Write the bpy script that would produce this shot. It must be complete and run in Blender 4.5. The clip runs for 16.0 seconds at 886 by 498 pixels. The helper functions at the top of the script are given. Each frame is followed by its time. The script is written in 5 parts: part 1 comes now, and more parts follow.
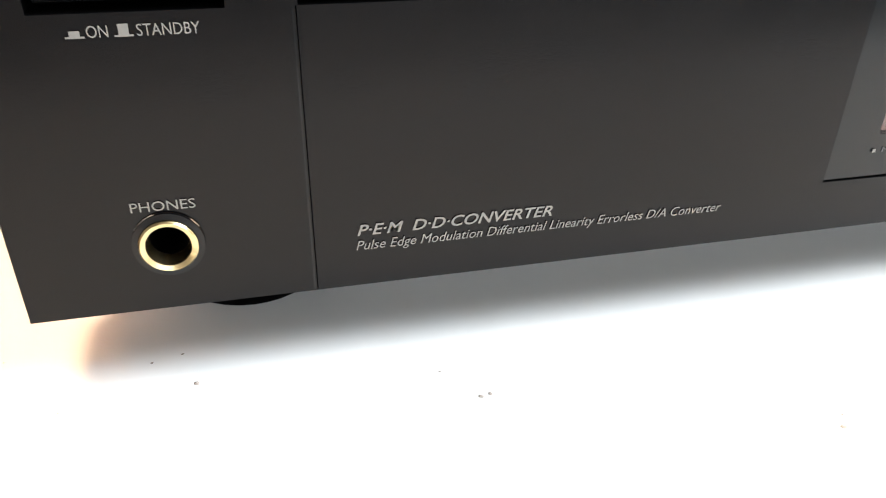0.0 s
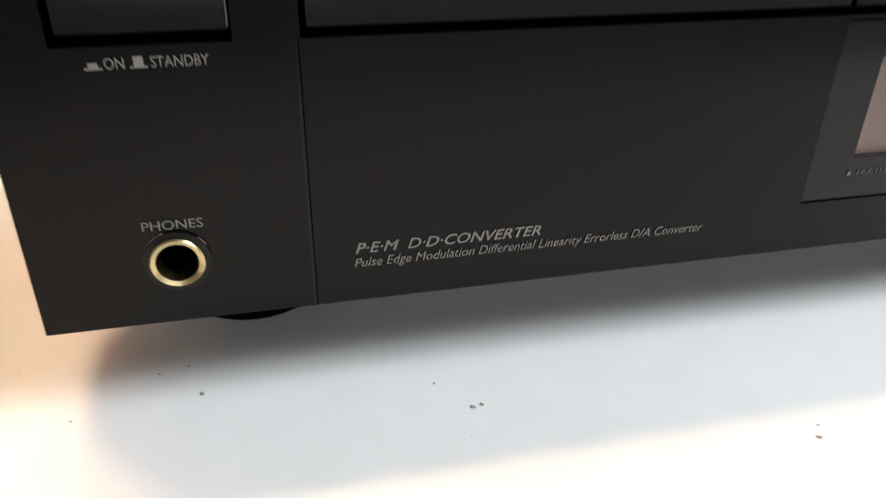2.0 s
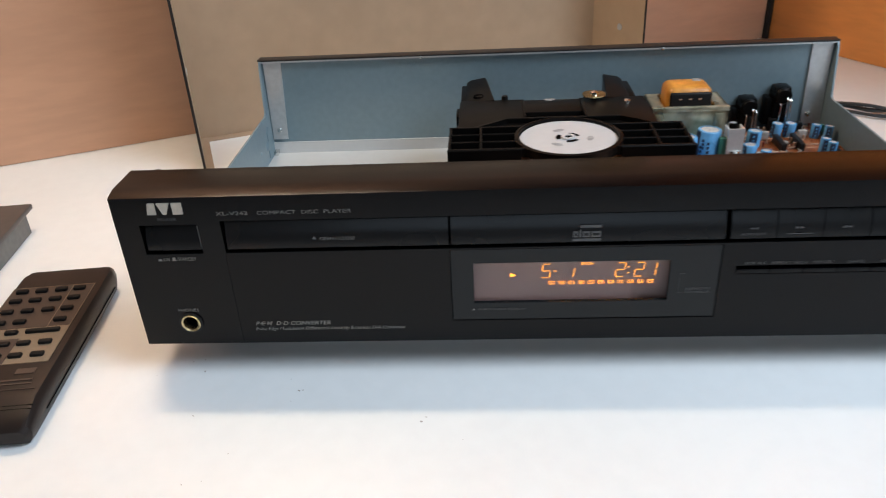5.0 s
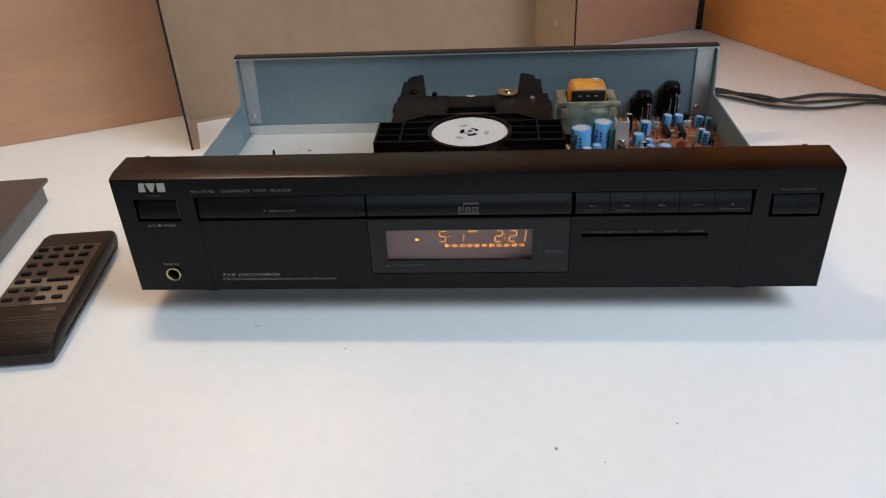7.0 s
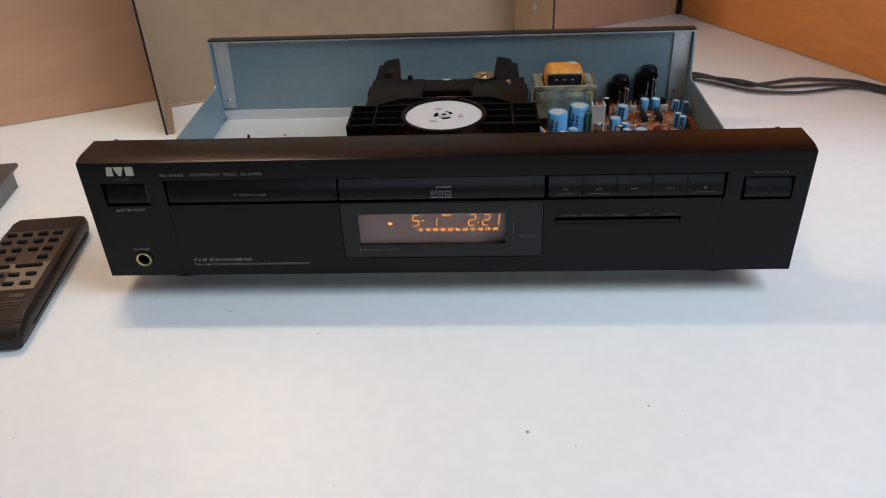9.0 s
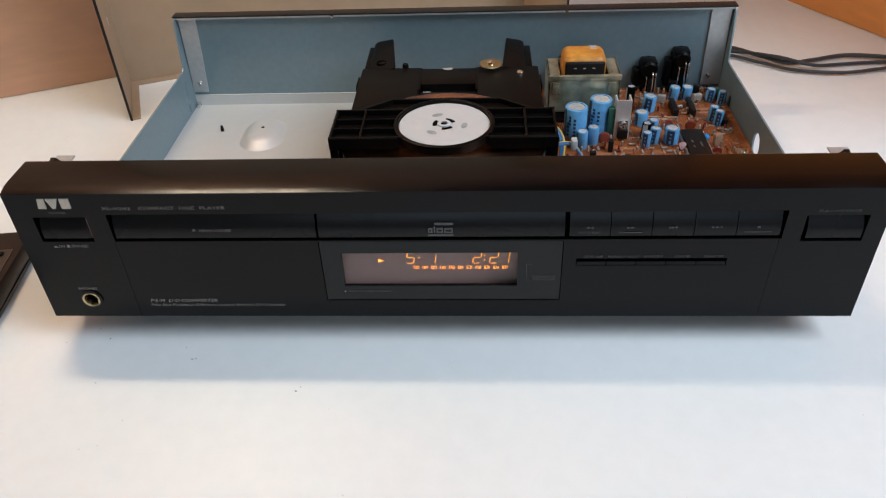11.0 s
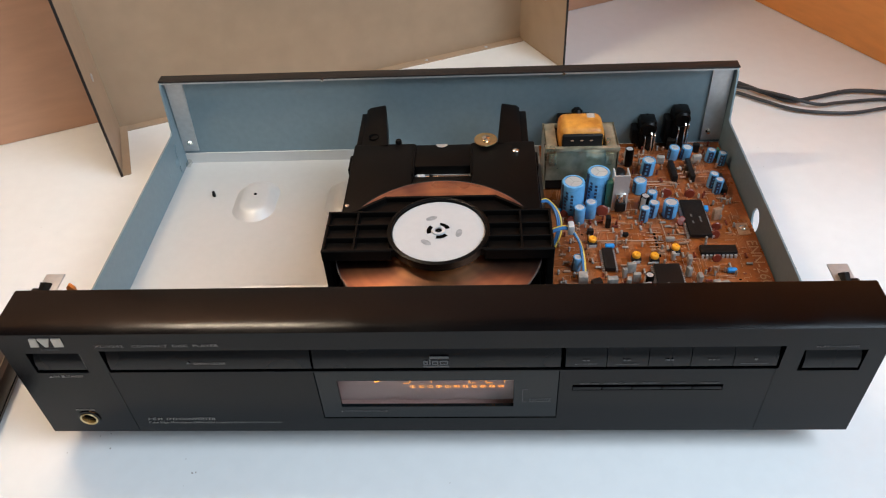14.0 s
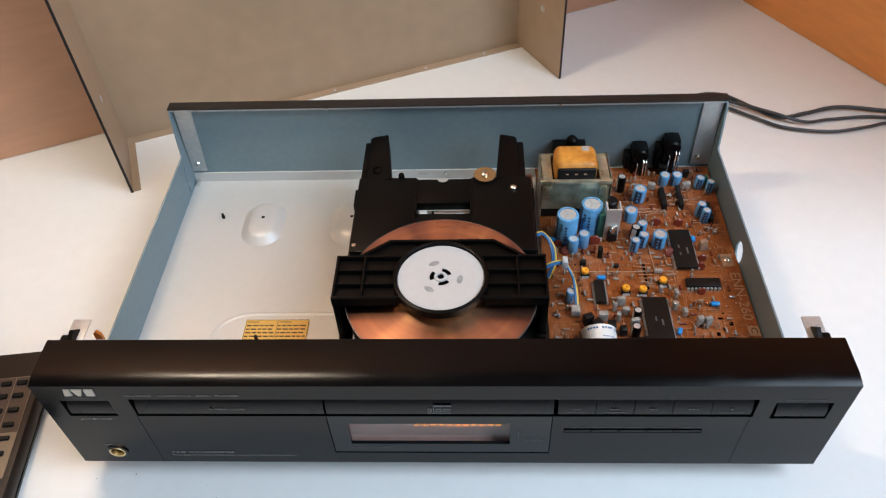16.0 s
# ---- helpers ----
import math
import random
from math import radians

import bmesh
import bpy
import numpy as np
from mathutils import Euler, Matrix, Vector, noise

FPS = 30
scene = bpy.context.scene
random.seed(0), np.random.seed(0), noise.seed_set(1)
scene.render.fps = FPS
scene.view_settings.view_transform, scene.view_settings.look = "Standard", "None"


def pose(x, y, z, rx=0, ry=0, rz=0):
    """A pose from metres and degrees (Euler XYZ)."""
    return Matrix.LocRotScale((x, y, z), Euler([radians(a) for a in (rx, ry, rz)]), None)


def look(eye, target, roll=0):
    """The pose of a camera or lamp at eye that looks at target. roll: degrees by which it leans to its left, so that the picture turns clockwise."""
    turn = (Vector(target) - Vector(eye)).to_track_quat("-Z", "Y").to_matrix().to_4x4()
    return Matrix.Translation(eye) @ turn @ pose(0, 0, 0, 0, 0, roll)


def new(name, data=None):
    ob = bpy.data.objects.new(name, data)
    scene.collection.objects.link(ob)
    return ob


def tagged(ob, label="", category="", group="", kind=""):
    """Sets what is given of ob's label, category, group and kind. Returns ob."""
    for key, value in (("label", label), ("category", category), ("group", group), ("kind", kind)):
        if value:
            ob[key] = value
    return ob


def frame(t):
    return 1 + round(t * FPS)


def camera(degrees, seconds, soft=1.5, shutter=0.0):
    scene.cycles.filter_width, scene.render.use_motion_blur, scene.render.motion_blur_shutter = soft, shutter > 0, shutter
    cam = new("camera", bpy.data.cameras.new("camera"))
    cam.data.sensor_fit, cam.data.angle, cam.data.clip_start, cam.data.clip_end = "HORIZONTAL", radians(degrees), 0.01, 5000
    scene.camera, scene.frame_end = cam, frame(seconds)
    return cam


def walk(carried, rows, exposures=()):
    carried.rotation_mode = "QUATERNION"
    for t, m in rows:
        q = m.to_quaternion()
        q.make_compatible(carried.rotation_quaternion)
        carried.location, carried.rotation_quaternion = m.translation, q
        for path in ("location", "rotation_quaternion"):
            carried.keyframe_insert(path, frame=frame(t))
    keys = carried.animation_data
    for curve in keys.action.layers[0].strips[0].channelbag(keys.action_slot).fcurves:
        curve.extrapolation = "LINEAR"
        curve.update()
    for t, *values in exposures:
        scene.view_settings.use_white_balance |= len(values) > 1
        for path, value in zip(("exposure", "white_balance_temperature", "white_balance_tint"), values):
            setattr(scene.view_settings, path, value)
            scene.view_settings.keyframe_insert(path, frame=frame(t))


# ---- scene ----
cam = camera(60.14, 16.0, soft=1.1, shutter=0.5)
PATH = [
    (0, (0.04222, -0.12172, 0.09888), (0.25826, 0.71240, -0.40861), 1.090),
    (0.5, (0.04367, -0.12198, 0.09624), (0.26790, 0.71798, -0.39791), 1.135),
    (1, (0.04319, -0.12299, 0.09709), (0.26828, 0.71807, -0.39479), 1.158),
    (1.5, (0.04317, -0.12284, 0.09716), (0.26703, 0.71641, -0.39837), 1.152),
    (2, (0.04243, -0.12887, 0.10260), (0.25616, 0.71843, -0.38362), 1.036),
    (2.5, (0.04957, -0.15840, 0.12750), (0.19509, 0.72058, -0.32663), -0.085),
    (3, (0.03908, -0.18502, 0.15298), (0.11904, 0.70140, -0.30294), -0.590),
    (3.5, (0.05276, -0.22267, 0.17879), (0.08868, 0.65593, -0.29741), -1.563),
    (4, (0.09655, -0.25520, 0.20181), (0.08664, 0.61932, -0.28307), -2.304),
    (4.5, (0.14027, -0.27955, 0.22298), (0.08958, 0.59302, -0.26288), -3.412),
    (6.8, (0.23327, -0.40402, 0.30270), (0.16097, 0.44364, -0.22290), -3.023),
    (7, (0.23493, -0.40632, 0.30344), (0.16708, 0.43931, -0.22601), -2.969),
    (7.5, (0.24121, -0.42588, 0.30475), (0.18795, 0.42309, -0.22100), -2.205),
    (8, (0.24455, -0.43625, 0.30368), (0.19672, 0.41349, -0.22134), -2.232),
    (10.5, (0.24014, -0.32175, 0.29584), (0.18430, 0.47583, -0.30478), -3.138),
    (11, (0.24038, -0.30848, 0.30534), (0.18811, 0.47994, -0.30758), -2.567),
    (11.5, (0.24183, -0.29892, 0.31271), (0.18456, 0.48768, -0.30209), -2.644),
    (12, (0.24086, -0.28472, 0.32467), (0.18627, 0.48466, -0.31179), -2.396),
    (12.5, (0.23755, -0.27145, 0.33919), (0.17271, 0.48897, -0.30699), -2.856),
    (13, (0.24100, -0.26085, 0.34805), (0.18111, 0.49382, -0.30532), -3.187),
    (13.5, (0.24085, -0.25670, 0.36231), (0.17458, 0.50317, -0.28439), -3.491),
    (14, (0.24376, -0.24289, 0.37689), (0.19067, 0.49356, -0.29752), -3.626),
    (14.5, (0.24290, -0.23497, 0.39177), (0.19519, 0.48962, -0.29576), -3.618),
    (15, (0.23895, -0.23179, 0.40550), (0.18924, 0.47984, -0.29528), -3.333),
    (15.5, (0.24123, -0.22971, 0.42083), (0.18424, 0.48451, -0.27677), -3.617),
    (16, (0.24080, -0.22147, 0.43955), (0.19546, 0.46458, -0.28659), -3.234),
]
walk(cam, [(t, look(eye, target, roll)) for t, eye, target, roll in PATH], exposures=[(0, 2.05, 7100, 10), (0.5, 1.20, 7150, 10), (1.0, 0.94, 7150, 10), (1.5, 0.82, 7150, 10), (2.5, 0.90, 7050, 10), (3.5, 0.68, 6550, 9), (4.5, 0.54, 6350, 8), (7.0, 0.12, 6250, 7), (8.2, 0.04, 6250, 7), (10.3, 0.20, 6330, 8), (11.5, 0.30, 6330, 7), (13.0, 0.46, 6350, 7), (16.0, 0.42, 6200, 7)])

# ---- light ----
world = bpy.data.worlds.new("room_dusk")
scene.world = world
world.use_nodes = True
world.node_tree.nodes["Background"].inputs["Color"].default_value = (0.55, 0.66, 0.8, 1)
world.node_tree.nodes["Background"].inputs["Strength"].default_value = 0.12


def area_light(name, eye, target, sx, sy, watts, colour):
    data = bpy.data.lights.new(name, "AREA")
    data.shape, data.size, data.size_y, data.energy, data.color = "RECTANGLE", sx, sy, watts, colour
    ob = new(name, data)
    ob.matrix_world = look(eye, target)
    return ob


# warm bar-shaped lamp hanging low over the table, above the left rear of the player
for dx in (-0.075, -0.025, 0.025, 0.075):
    lamp = bpy.data.lights.new("hanging_lamp_light", "POINT")
    lamp.energy, lamp.color, lamp.shadow_soft_size = 1.70, (1.0, 0.79, 0.58), 0.02
    new("hanging_lamp_light", lamp).location = (-0.067 + dx, 0.175, 0.66)
# cool daylight through the roof window beside the table
area_light("window_daylight", (1.58, -0.60, 1.70), (0.55, -0.30, 0.0), 1.2, 1.4, 46.0, (0.745, 0.86, 1.0))
# dimmer daylight through the upright window behind the camera
area_light("south_window_daylight", (0.40, -2.08, 0.80), (0.40, 0.0, 0.50), 1.4, 1.0, 4.0, (0.745, 0.86, 1.0))

# ---- materials ----
def mat(name, colour, rough=0.5, metal=0.0, vary=0.12, scale=60.0, bump=0.0, bump_scale=900.0, coat=0.0,
        stretch=(1, 1, 1), second=None, patchy=12.0, spec=0.5):
    m = bpy.data.materials.new(name)
    m.use_nodes = True
    nt = m.node_tree
    p = nt.nodes["Principled BSDF"]
    p.inputs["Roughness"].default_value = rough
    p.inputs["Metallic"].default_value = metal
    p.inputs["Coat Weight"].default_value = coat
    p.inputs["Specular IOR Level"].default_value = spec
    co = nt.nodes.new("ShaderNodeTexCoord")
    mp = nt.nodes.new("ShaderNodeMapping")
    mp.inputs["Scale"].default_value = stretch
    nt.links.new(co.outputs["Object"], mp.inputs["Vector"])
    fine = nt.nodes.new("ShaderNodeTexNoise")
    fine.inputs["Scale"].default_value, fine.inputs["Detail"].default_value = scale, 6
    wide = nt.nodes.new("ShaderNodeTexNoise")
    wide.inputs["Scale"].default_value, wide.inputs["Detail"].default_value = patchy, 3
    for n in (fine, wide):
        nt.links.new(mp.outputs["Vector"], n.inputs["Vector"])
    add = nt.nodes.new("ShaderNodeMath")
    add.operation = "ADD"
    nt.links.new(fine.outputs["Fac"], add.inputs[0])
    nt.links.new(wide.outputs["Fac"], add.inputs[1])
    ramp = nt.nodes.new("ShaderNodeValToRGB")
    lo = [c * (1 - vary) for c in colour] if second is None else second
    hi = [min(1, c * (1 + vary)) for c in colour]
    ramp.color_ramp.elements[0].position, ramp.color_ramp.elements[0].color = 0.62, (*lo, 1)
    ramp.color_ramp.elements[1].position, ramp.color_ramp.elements[1].color = 1.0, (*hi, 1)
    half = nt.nodes.new("ShaderNodeMath")
    half.operation = "MULTIPLY"
    half.inputs[1].default_value = 0.8
    nt.links.new(add.outputs[0], half.inputs[0])
    nt.links.new(half.outputs[0], ramp.inputs["Fac"])
    nt.links.new(ramp.outputs["Color"], p.inputs["Base Color"])
    rr = nt.nodes.new("ShaderNodeMapRange")
    rr.inputs["From Min"].default_value, rr.inputs["From Max"].default_value = 0.3, 0.7
    rr.inputs["To Min"].default_value, rr.inputs["To Max"].default_value = max(0.02, rough - 0.05), min(1, rough + 0.06)
    nt.links.new(wide.outputs["Fac"], rr.inputs["Value"])
    nt.links.new(rr.outputs["Result"], p.inputs["Roughness"])
    if bump:
        bn = nt.nodes.new("ShaderNodeTexNoise")
        bn.inputs["Scale"].default_value, bn.inputs["Detail"].default_value = bump_scale, 4
        nt.links.new(mp.outputs["Vector"], bn.inputs["Vector"])
        b = nt.nodes.new("ShaderNodeBump")
        b.inputs["Strength"].default_value, b.inputs["Distance"].default_value = bump, 0.0006
        nt.links.new(bn.outputs["Fac"], b.inputs["Height"])
        nt.links.new(b.outputs["Normal"], p.inputs["Normal"])
    return m


def glow(name, colour, strength):
    m = bpy.data.materials.new(name)
    m.use_nodes = True
    p = m.node_tree.nodes["Principled BSDF"]
    p.inputs["Base Color"].default_value = (*colour, 1)
    p.inputs["Emission Color"].default_value = (*colour, 1)
    p.inputs["Emission Strength"].default_value = strength
    return m


def glass(name, colour, rough=0.02):
    m = bpy.data.materials.new(name)
    m.use_nodes = True
    p = m.node_tree.nodes["Principled BSDF"]
    p.inputs["Base Color"].default_value = (*colour, 1)
    p.inputs["Roughness"].default_value = rough
    p.inputs["Transmission Weight"].default_value = 1.0
    p.inputs["IOR"].default_value = 1.25
    return m


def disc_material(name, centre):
    """Read side of a pressed disc: brushed in rings, copper and purple-brown reflections painted by ring and sector."""
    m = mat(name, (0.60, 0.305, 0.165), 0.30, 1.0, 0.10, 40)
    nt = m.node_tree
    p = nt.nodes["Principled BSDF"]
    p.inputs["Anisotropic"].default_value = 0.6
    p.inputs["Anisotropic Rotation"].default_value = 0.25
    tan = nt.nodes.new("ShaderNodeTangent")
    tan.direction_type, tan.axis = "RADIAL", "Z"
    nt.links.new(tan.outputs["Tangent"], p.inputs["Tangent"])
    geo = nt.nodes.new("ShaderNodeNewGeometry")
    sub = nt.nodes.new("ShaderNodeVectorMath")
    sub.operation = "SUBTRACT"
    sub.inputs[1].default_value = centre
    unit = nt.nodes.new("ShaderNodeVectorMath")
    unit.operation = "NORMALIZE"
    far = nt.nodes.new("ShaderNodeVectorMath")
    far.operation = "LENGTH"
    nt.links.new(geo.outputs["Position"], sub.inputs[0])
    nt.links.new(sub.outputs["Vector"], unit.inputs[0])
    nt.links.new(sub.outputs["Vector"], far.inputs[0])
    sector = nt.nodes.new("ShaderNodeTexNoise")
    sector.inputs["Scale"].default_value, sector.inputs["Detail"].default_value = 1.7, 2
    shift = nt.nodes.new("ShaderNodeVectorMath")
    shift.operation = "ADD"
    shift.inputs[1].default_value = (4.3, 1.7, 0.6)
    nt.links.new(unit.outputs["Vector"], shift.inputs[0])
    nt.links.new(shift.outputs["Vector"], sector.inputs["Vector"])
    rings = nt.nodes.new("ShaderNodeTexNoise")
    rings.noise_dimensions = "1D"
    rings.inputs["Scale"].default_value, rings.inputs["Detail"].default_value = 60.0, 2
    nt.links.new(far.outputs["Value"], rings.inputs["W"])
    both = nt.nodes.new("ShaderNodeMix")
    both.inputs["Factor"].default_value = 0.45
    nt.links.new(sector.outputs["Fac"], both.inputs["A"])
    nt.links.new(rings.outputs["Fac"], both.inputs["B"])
    # reflected copper streaks and the darker sectors between, put into the base colour
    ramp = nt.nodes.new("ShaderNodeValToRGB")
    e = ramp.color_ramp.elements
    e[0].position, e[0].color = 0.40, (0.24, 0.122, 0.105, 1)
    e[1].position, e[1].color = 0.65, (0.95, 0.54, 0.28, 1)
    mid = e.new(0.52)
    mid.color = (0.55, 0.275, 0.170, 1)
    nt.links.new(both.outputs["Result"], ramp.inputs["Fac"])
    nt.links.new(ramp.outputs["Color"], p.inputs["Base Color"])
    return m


M = {
    "table": mat("white_laminate", (0.78, 0.77, 0.75), 0.42, 0, 0.02, 90, 0.05, 1400, patchy=5),
    "wall": mat("brown_board", (0.50, 0.272, 0.163), 0.6, 0, 0.06, 30, 0.15, 260, stretch=(1, 1, 5), patchy=7),
    "orange": mat("orange_board", (0.72, 0.280, 0.072), 0.5, 0, 0.08, 30, 0.15, 260, stretch=(1, 1, 5), patchy=6),
    "plaster": mat("plaster", (0.30, 0.285, 0.26), 0.8, 0, 0.05, 20, 0.1, 200),
    "paint": mat("white_wall_paint", (0.74, 0.74, 0.73), 0.8, 0, 0.04, 20, 0.1, 200),
    "floorboard": mat("dark_wood", (0.075, 0.055, 0.042), 0.5, 0, 0.2, 20, 0.1, 150, stretch=(1, 8, 1)),
    "front": mat("charcoal_plastic", (0.0016, 0.0014, 0.0018), 0.21, 0, 0.08, 500, 0.035, 2500, patchy=40, spec=0.20),
    "button": mat("black_button", (0.0016, 0.0016, 0.0020), 0.26, 0, 0.1, 500, 0.04, 2500, spec=0.30),
    "gap": mat("black_gap", (0.0008, 0.0008, 0.0009), 0.6, 0, 0.1, 100, spec=0.03),
    "window": mat("smoked_window", (0.0045, 0.0060, 0.0070), 0.13, 0, 0.05, 100, spec=0.29),
    "print": mat("grey_print", (0.19, 0.178, 0.160), 0.55, 0, 0.06, 900),
    "print_dim": mat("dim_print", (0.075, 0.073, 0.071), 0.55, 0, 0.06, 900),
    "print_mid": mat("mid_print", (0.15, 0.144, 0.135), 0.55, 0, 0.06, 900),
    "logo": mat("silver_logo", (0.50, 0.45, 0.38), 0.38, 0.4, 0.08, 600),
    "gold": mat("gilt_ring", (0.72, 0.56, 0.30), 0.26, 1.0, 0.06, 300),
    "vfd": mat("display_glass", (0.31, 0.195, 0.170), 0.5, 0, 0.04, 60),
    "glow": glow("display_glow", (1.0, 0.36, 0.03), 1.9),
    "pane": glass("display_pane", (0.9, 0.9, 0.9)),
    "blue": mat("blue_grey_steel", (0.205, 0.275, 0.305), 0.42, 0.35, 0.05, 220, 0.05, 700, patchy=9),
    "floor": mat("galvanised_floor", (0.57, 0.57, 0.56), 0.42, 0.30, 0.02, 200, 0.04, 800, patchy=9),
    "zinc": mat("zinc", (0.52, 0.53, 0.53), 0.38, 0.6, 0.08, 300),
    "lip": mat("dark_painted_steel", (0.018, 0.015, 0.0135), 0.42, 0.1, 0.15, 300, 0.1, 1200, spec=0.3),
    "plastic": mat("black_plastic", (0.0026, 0.0022, 0.0020), 0.36, 0, 0.12, 300, 0.05, 1500, spec=0.11),
    "white": mat("white_plastic", (0.47, 0.48, 0.49), 0.35, 0, 0.03, 200, 0.03, 900),
    "score": mat("scored_metal", (0.50, 0.50, 0.50), 0.45, 0.3, 0.1, 300),
    "smear": mat("grey_mark", (0.27, 0.28, 0.29), 0.45, 0, 0.2, 300),
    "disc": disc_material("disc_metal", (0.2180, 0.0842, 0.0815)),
    "rim": mat("disc_rim", (0.16, 0.13, 0.12), 0.25, 0.6, 0.04, 100),
    "pcb": mat("brown_laminate", (0.225, 0.062, 0.014), 0.30, 0, 0.22, 420, 0.10, 1200, patchy=45),
    "copper": mat("covered_copper", (0.34, 0.125, 0.050), 0.32, 0, 0.15, 300),
    "trace": mat("tinned_wire", (0.44, 0.27, 0.17), 0.35, 0.2, 0.2, 500),
    "silk": mat("silkscreen", (0.40, 0.25, 0.16), 0.6, 0, 0.1, 700),
    "sleeve": mat("blue_sleeve", (0.125, 0.35, 0.62), 0.26, 0, 0.12, 300, coat=0.4),
    "sleeve_dark": mat("navy_stripe", (0.02, 0.035, 0.075), 0.32, 0, 0.1, 300),
    "alu": mat("can_top", (0.66, 0.66, 0.65), 0.40, 0.55, 0.06, 400),
    "chip": mat("chip_resin", (0.0070, 0.0060, 0.0056), 0.42, 0, 0.12, 600, 0.15, 2500, spec=0.25),
    "film": mat("grey_film_cap", (0.34, 0.315, 0.285), 0.18, 0, 0.30, 260, coat=0.8),
    "ceramic": mat("ceramic_brown", (0.15, 0.022, 0.010), 0.35, 0, 0.15, 400),
    "beige": mat("resistor_beige", (0.31, 0.18, 0.115), 0.35, 0, 0.2, 600),
    "yellow": mat("trimmer_yellow", (0.85, 0.36, 0.02), 0.4, 0, 0.08, 400),
    "bright_blue": mat("bright_blue_cap", (0.02, 0.24, 0.62), 0.35, 0, 0.1, 400),
    "green": mat("green_part", (0.03, 0.13, 0.10), 0.4, 0, 0.15, 400),
    "core": mat("yellow_zinc_core", (0.60, 0.55, 0.40), 0.30, 0.75, 0.15, 120, 0.05, 600, second=(0.36, 0.34, 0.23), patchy=30),
    "tape": mat("yellow_tape", (0.56, 0.26, 0.040), 0.42, 0, 0.12, 200, 0.1, 500, patchy=40, second=(0.40, 0.15, 0.02)),
    "brass": mat("brass", (0.62, 0.49, 0.26), 0.24, 1.0, 0.1, 200),
    "chrome": mat("bright_steel", (0.78, 0.76, 0.72), 0.16, 1.0, 0.05, 300),
    "label": mat("yellow_label", (0.72, 0.44, 0.10), 0.5, 0, 0.05, 300),
    "ink": mat("label_ink", (0.05, 0.035, 0.02), 0.6, 0, 0.1, 300),
    "cover": mat("brown_grey_paint", (0.365, 0.258, 0.168), 0.45, 0.0, 0.06, 60, 0.12, 900, patchy=6),
    "remote": mat("brown_black_plastic", (0.0130, 0.0085, 0.0070), 0.38, 0, 0.1, 300, 0.08, 1800, spec=0.3),
    "remote_panel": mat("bronze_panel", (0.064, 0.045, 0.035), 0.42, 0.2, 0.06, 400),
    "remote_gold": mat("pale_gold_panel", (0.21, 0.16, 0.108), 0.42, 0.2, 0.06, 400),
    "rubber": mat("dark_rubber_key", (0.0045, 0.0040, 0.0040), 0.55, 0, 0.1, 400, spec=0.2),
    "box_top": mat("dark_lacquer_lid", (0.075, 0.062, 0.054), 0.40, 0.1, 0.12, 200, 0.05, 900),
    "box_side": mat("grey_metal_side", (0.16, 0.155, 0.145), 0.42, 0.4, 0.15, 200, 0.05, 900),
    "cable": mat("black_cable", (0.03, 0.032, 0.034), 0.42, 0, 0.1, 200),
    "ribbon": mat("white_ribbon", (0.78, 0.78, 0.76), 0.45, 0, 0.03, 300),
    "wire_blue": mat("blue_wire", (0.03, 0.14, 0.33), 0.4, 0, 0.1, 300),
    "wire_yellow": mat("yellow_wire", (0.70, 0.48, 0.08), 0.4, 0, 0.1, 300),
    "wire_white": mat("white_wire", (0.70, 0.70, 0.68), 0.4, 0, 0.05, 300),
    "orange_flag": mat("orange_plastic", (0.45, 0.13, 0.02), 0.45, 0, 0.1, 300),
    "dirt": mat("grey_crumb", (0.36, 0.31, 0.27), 0.8, 0, 0.4, 900),
}


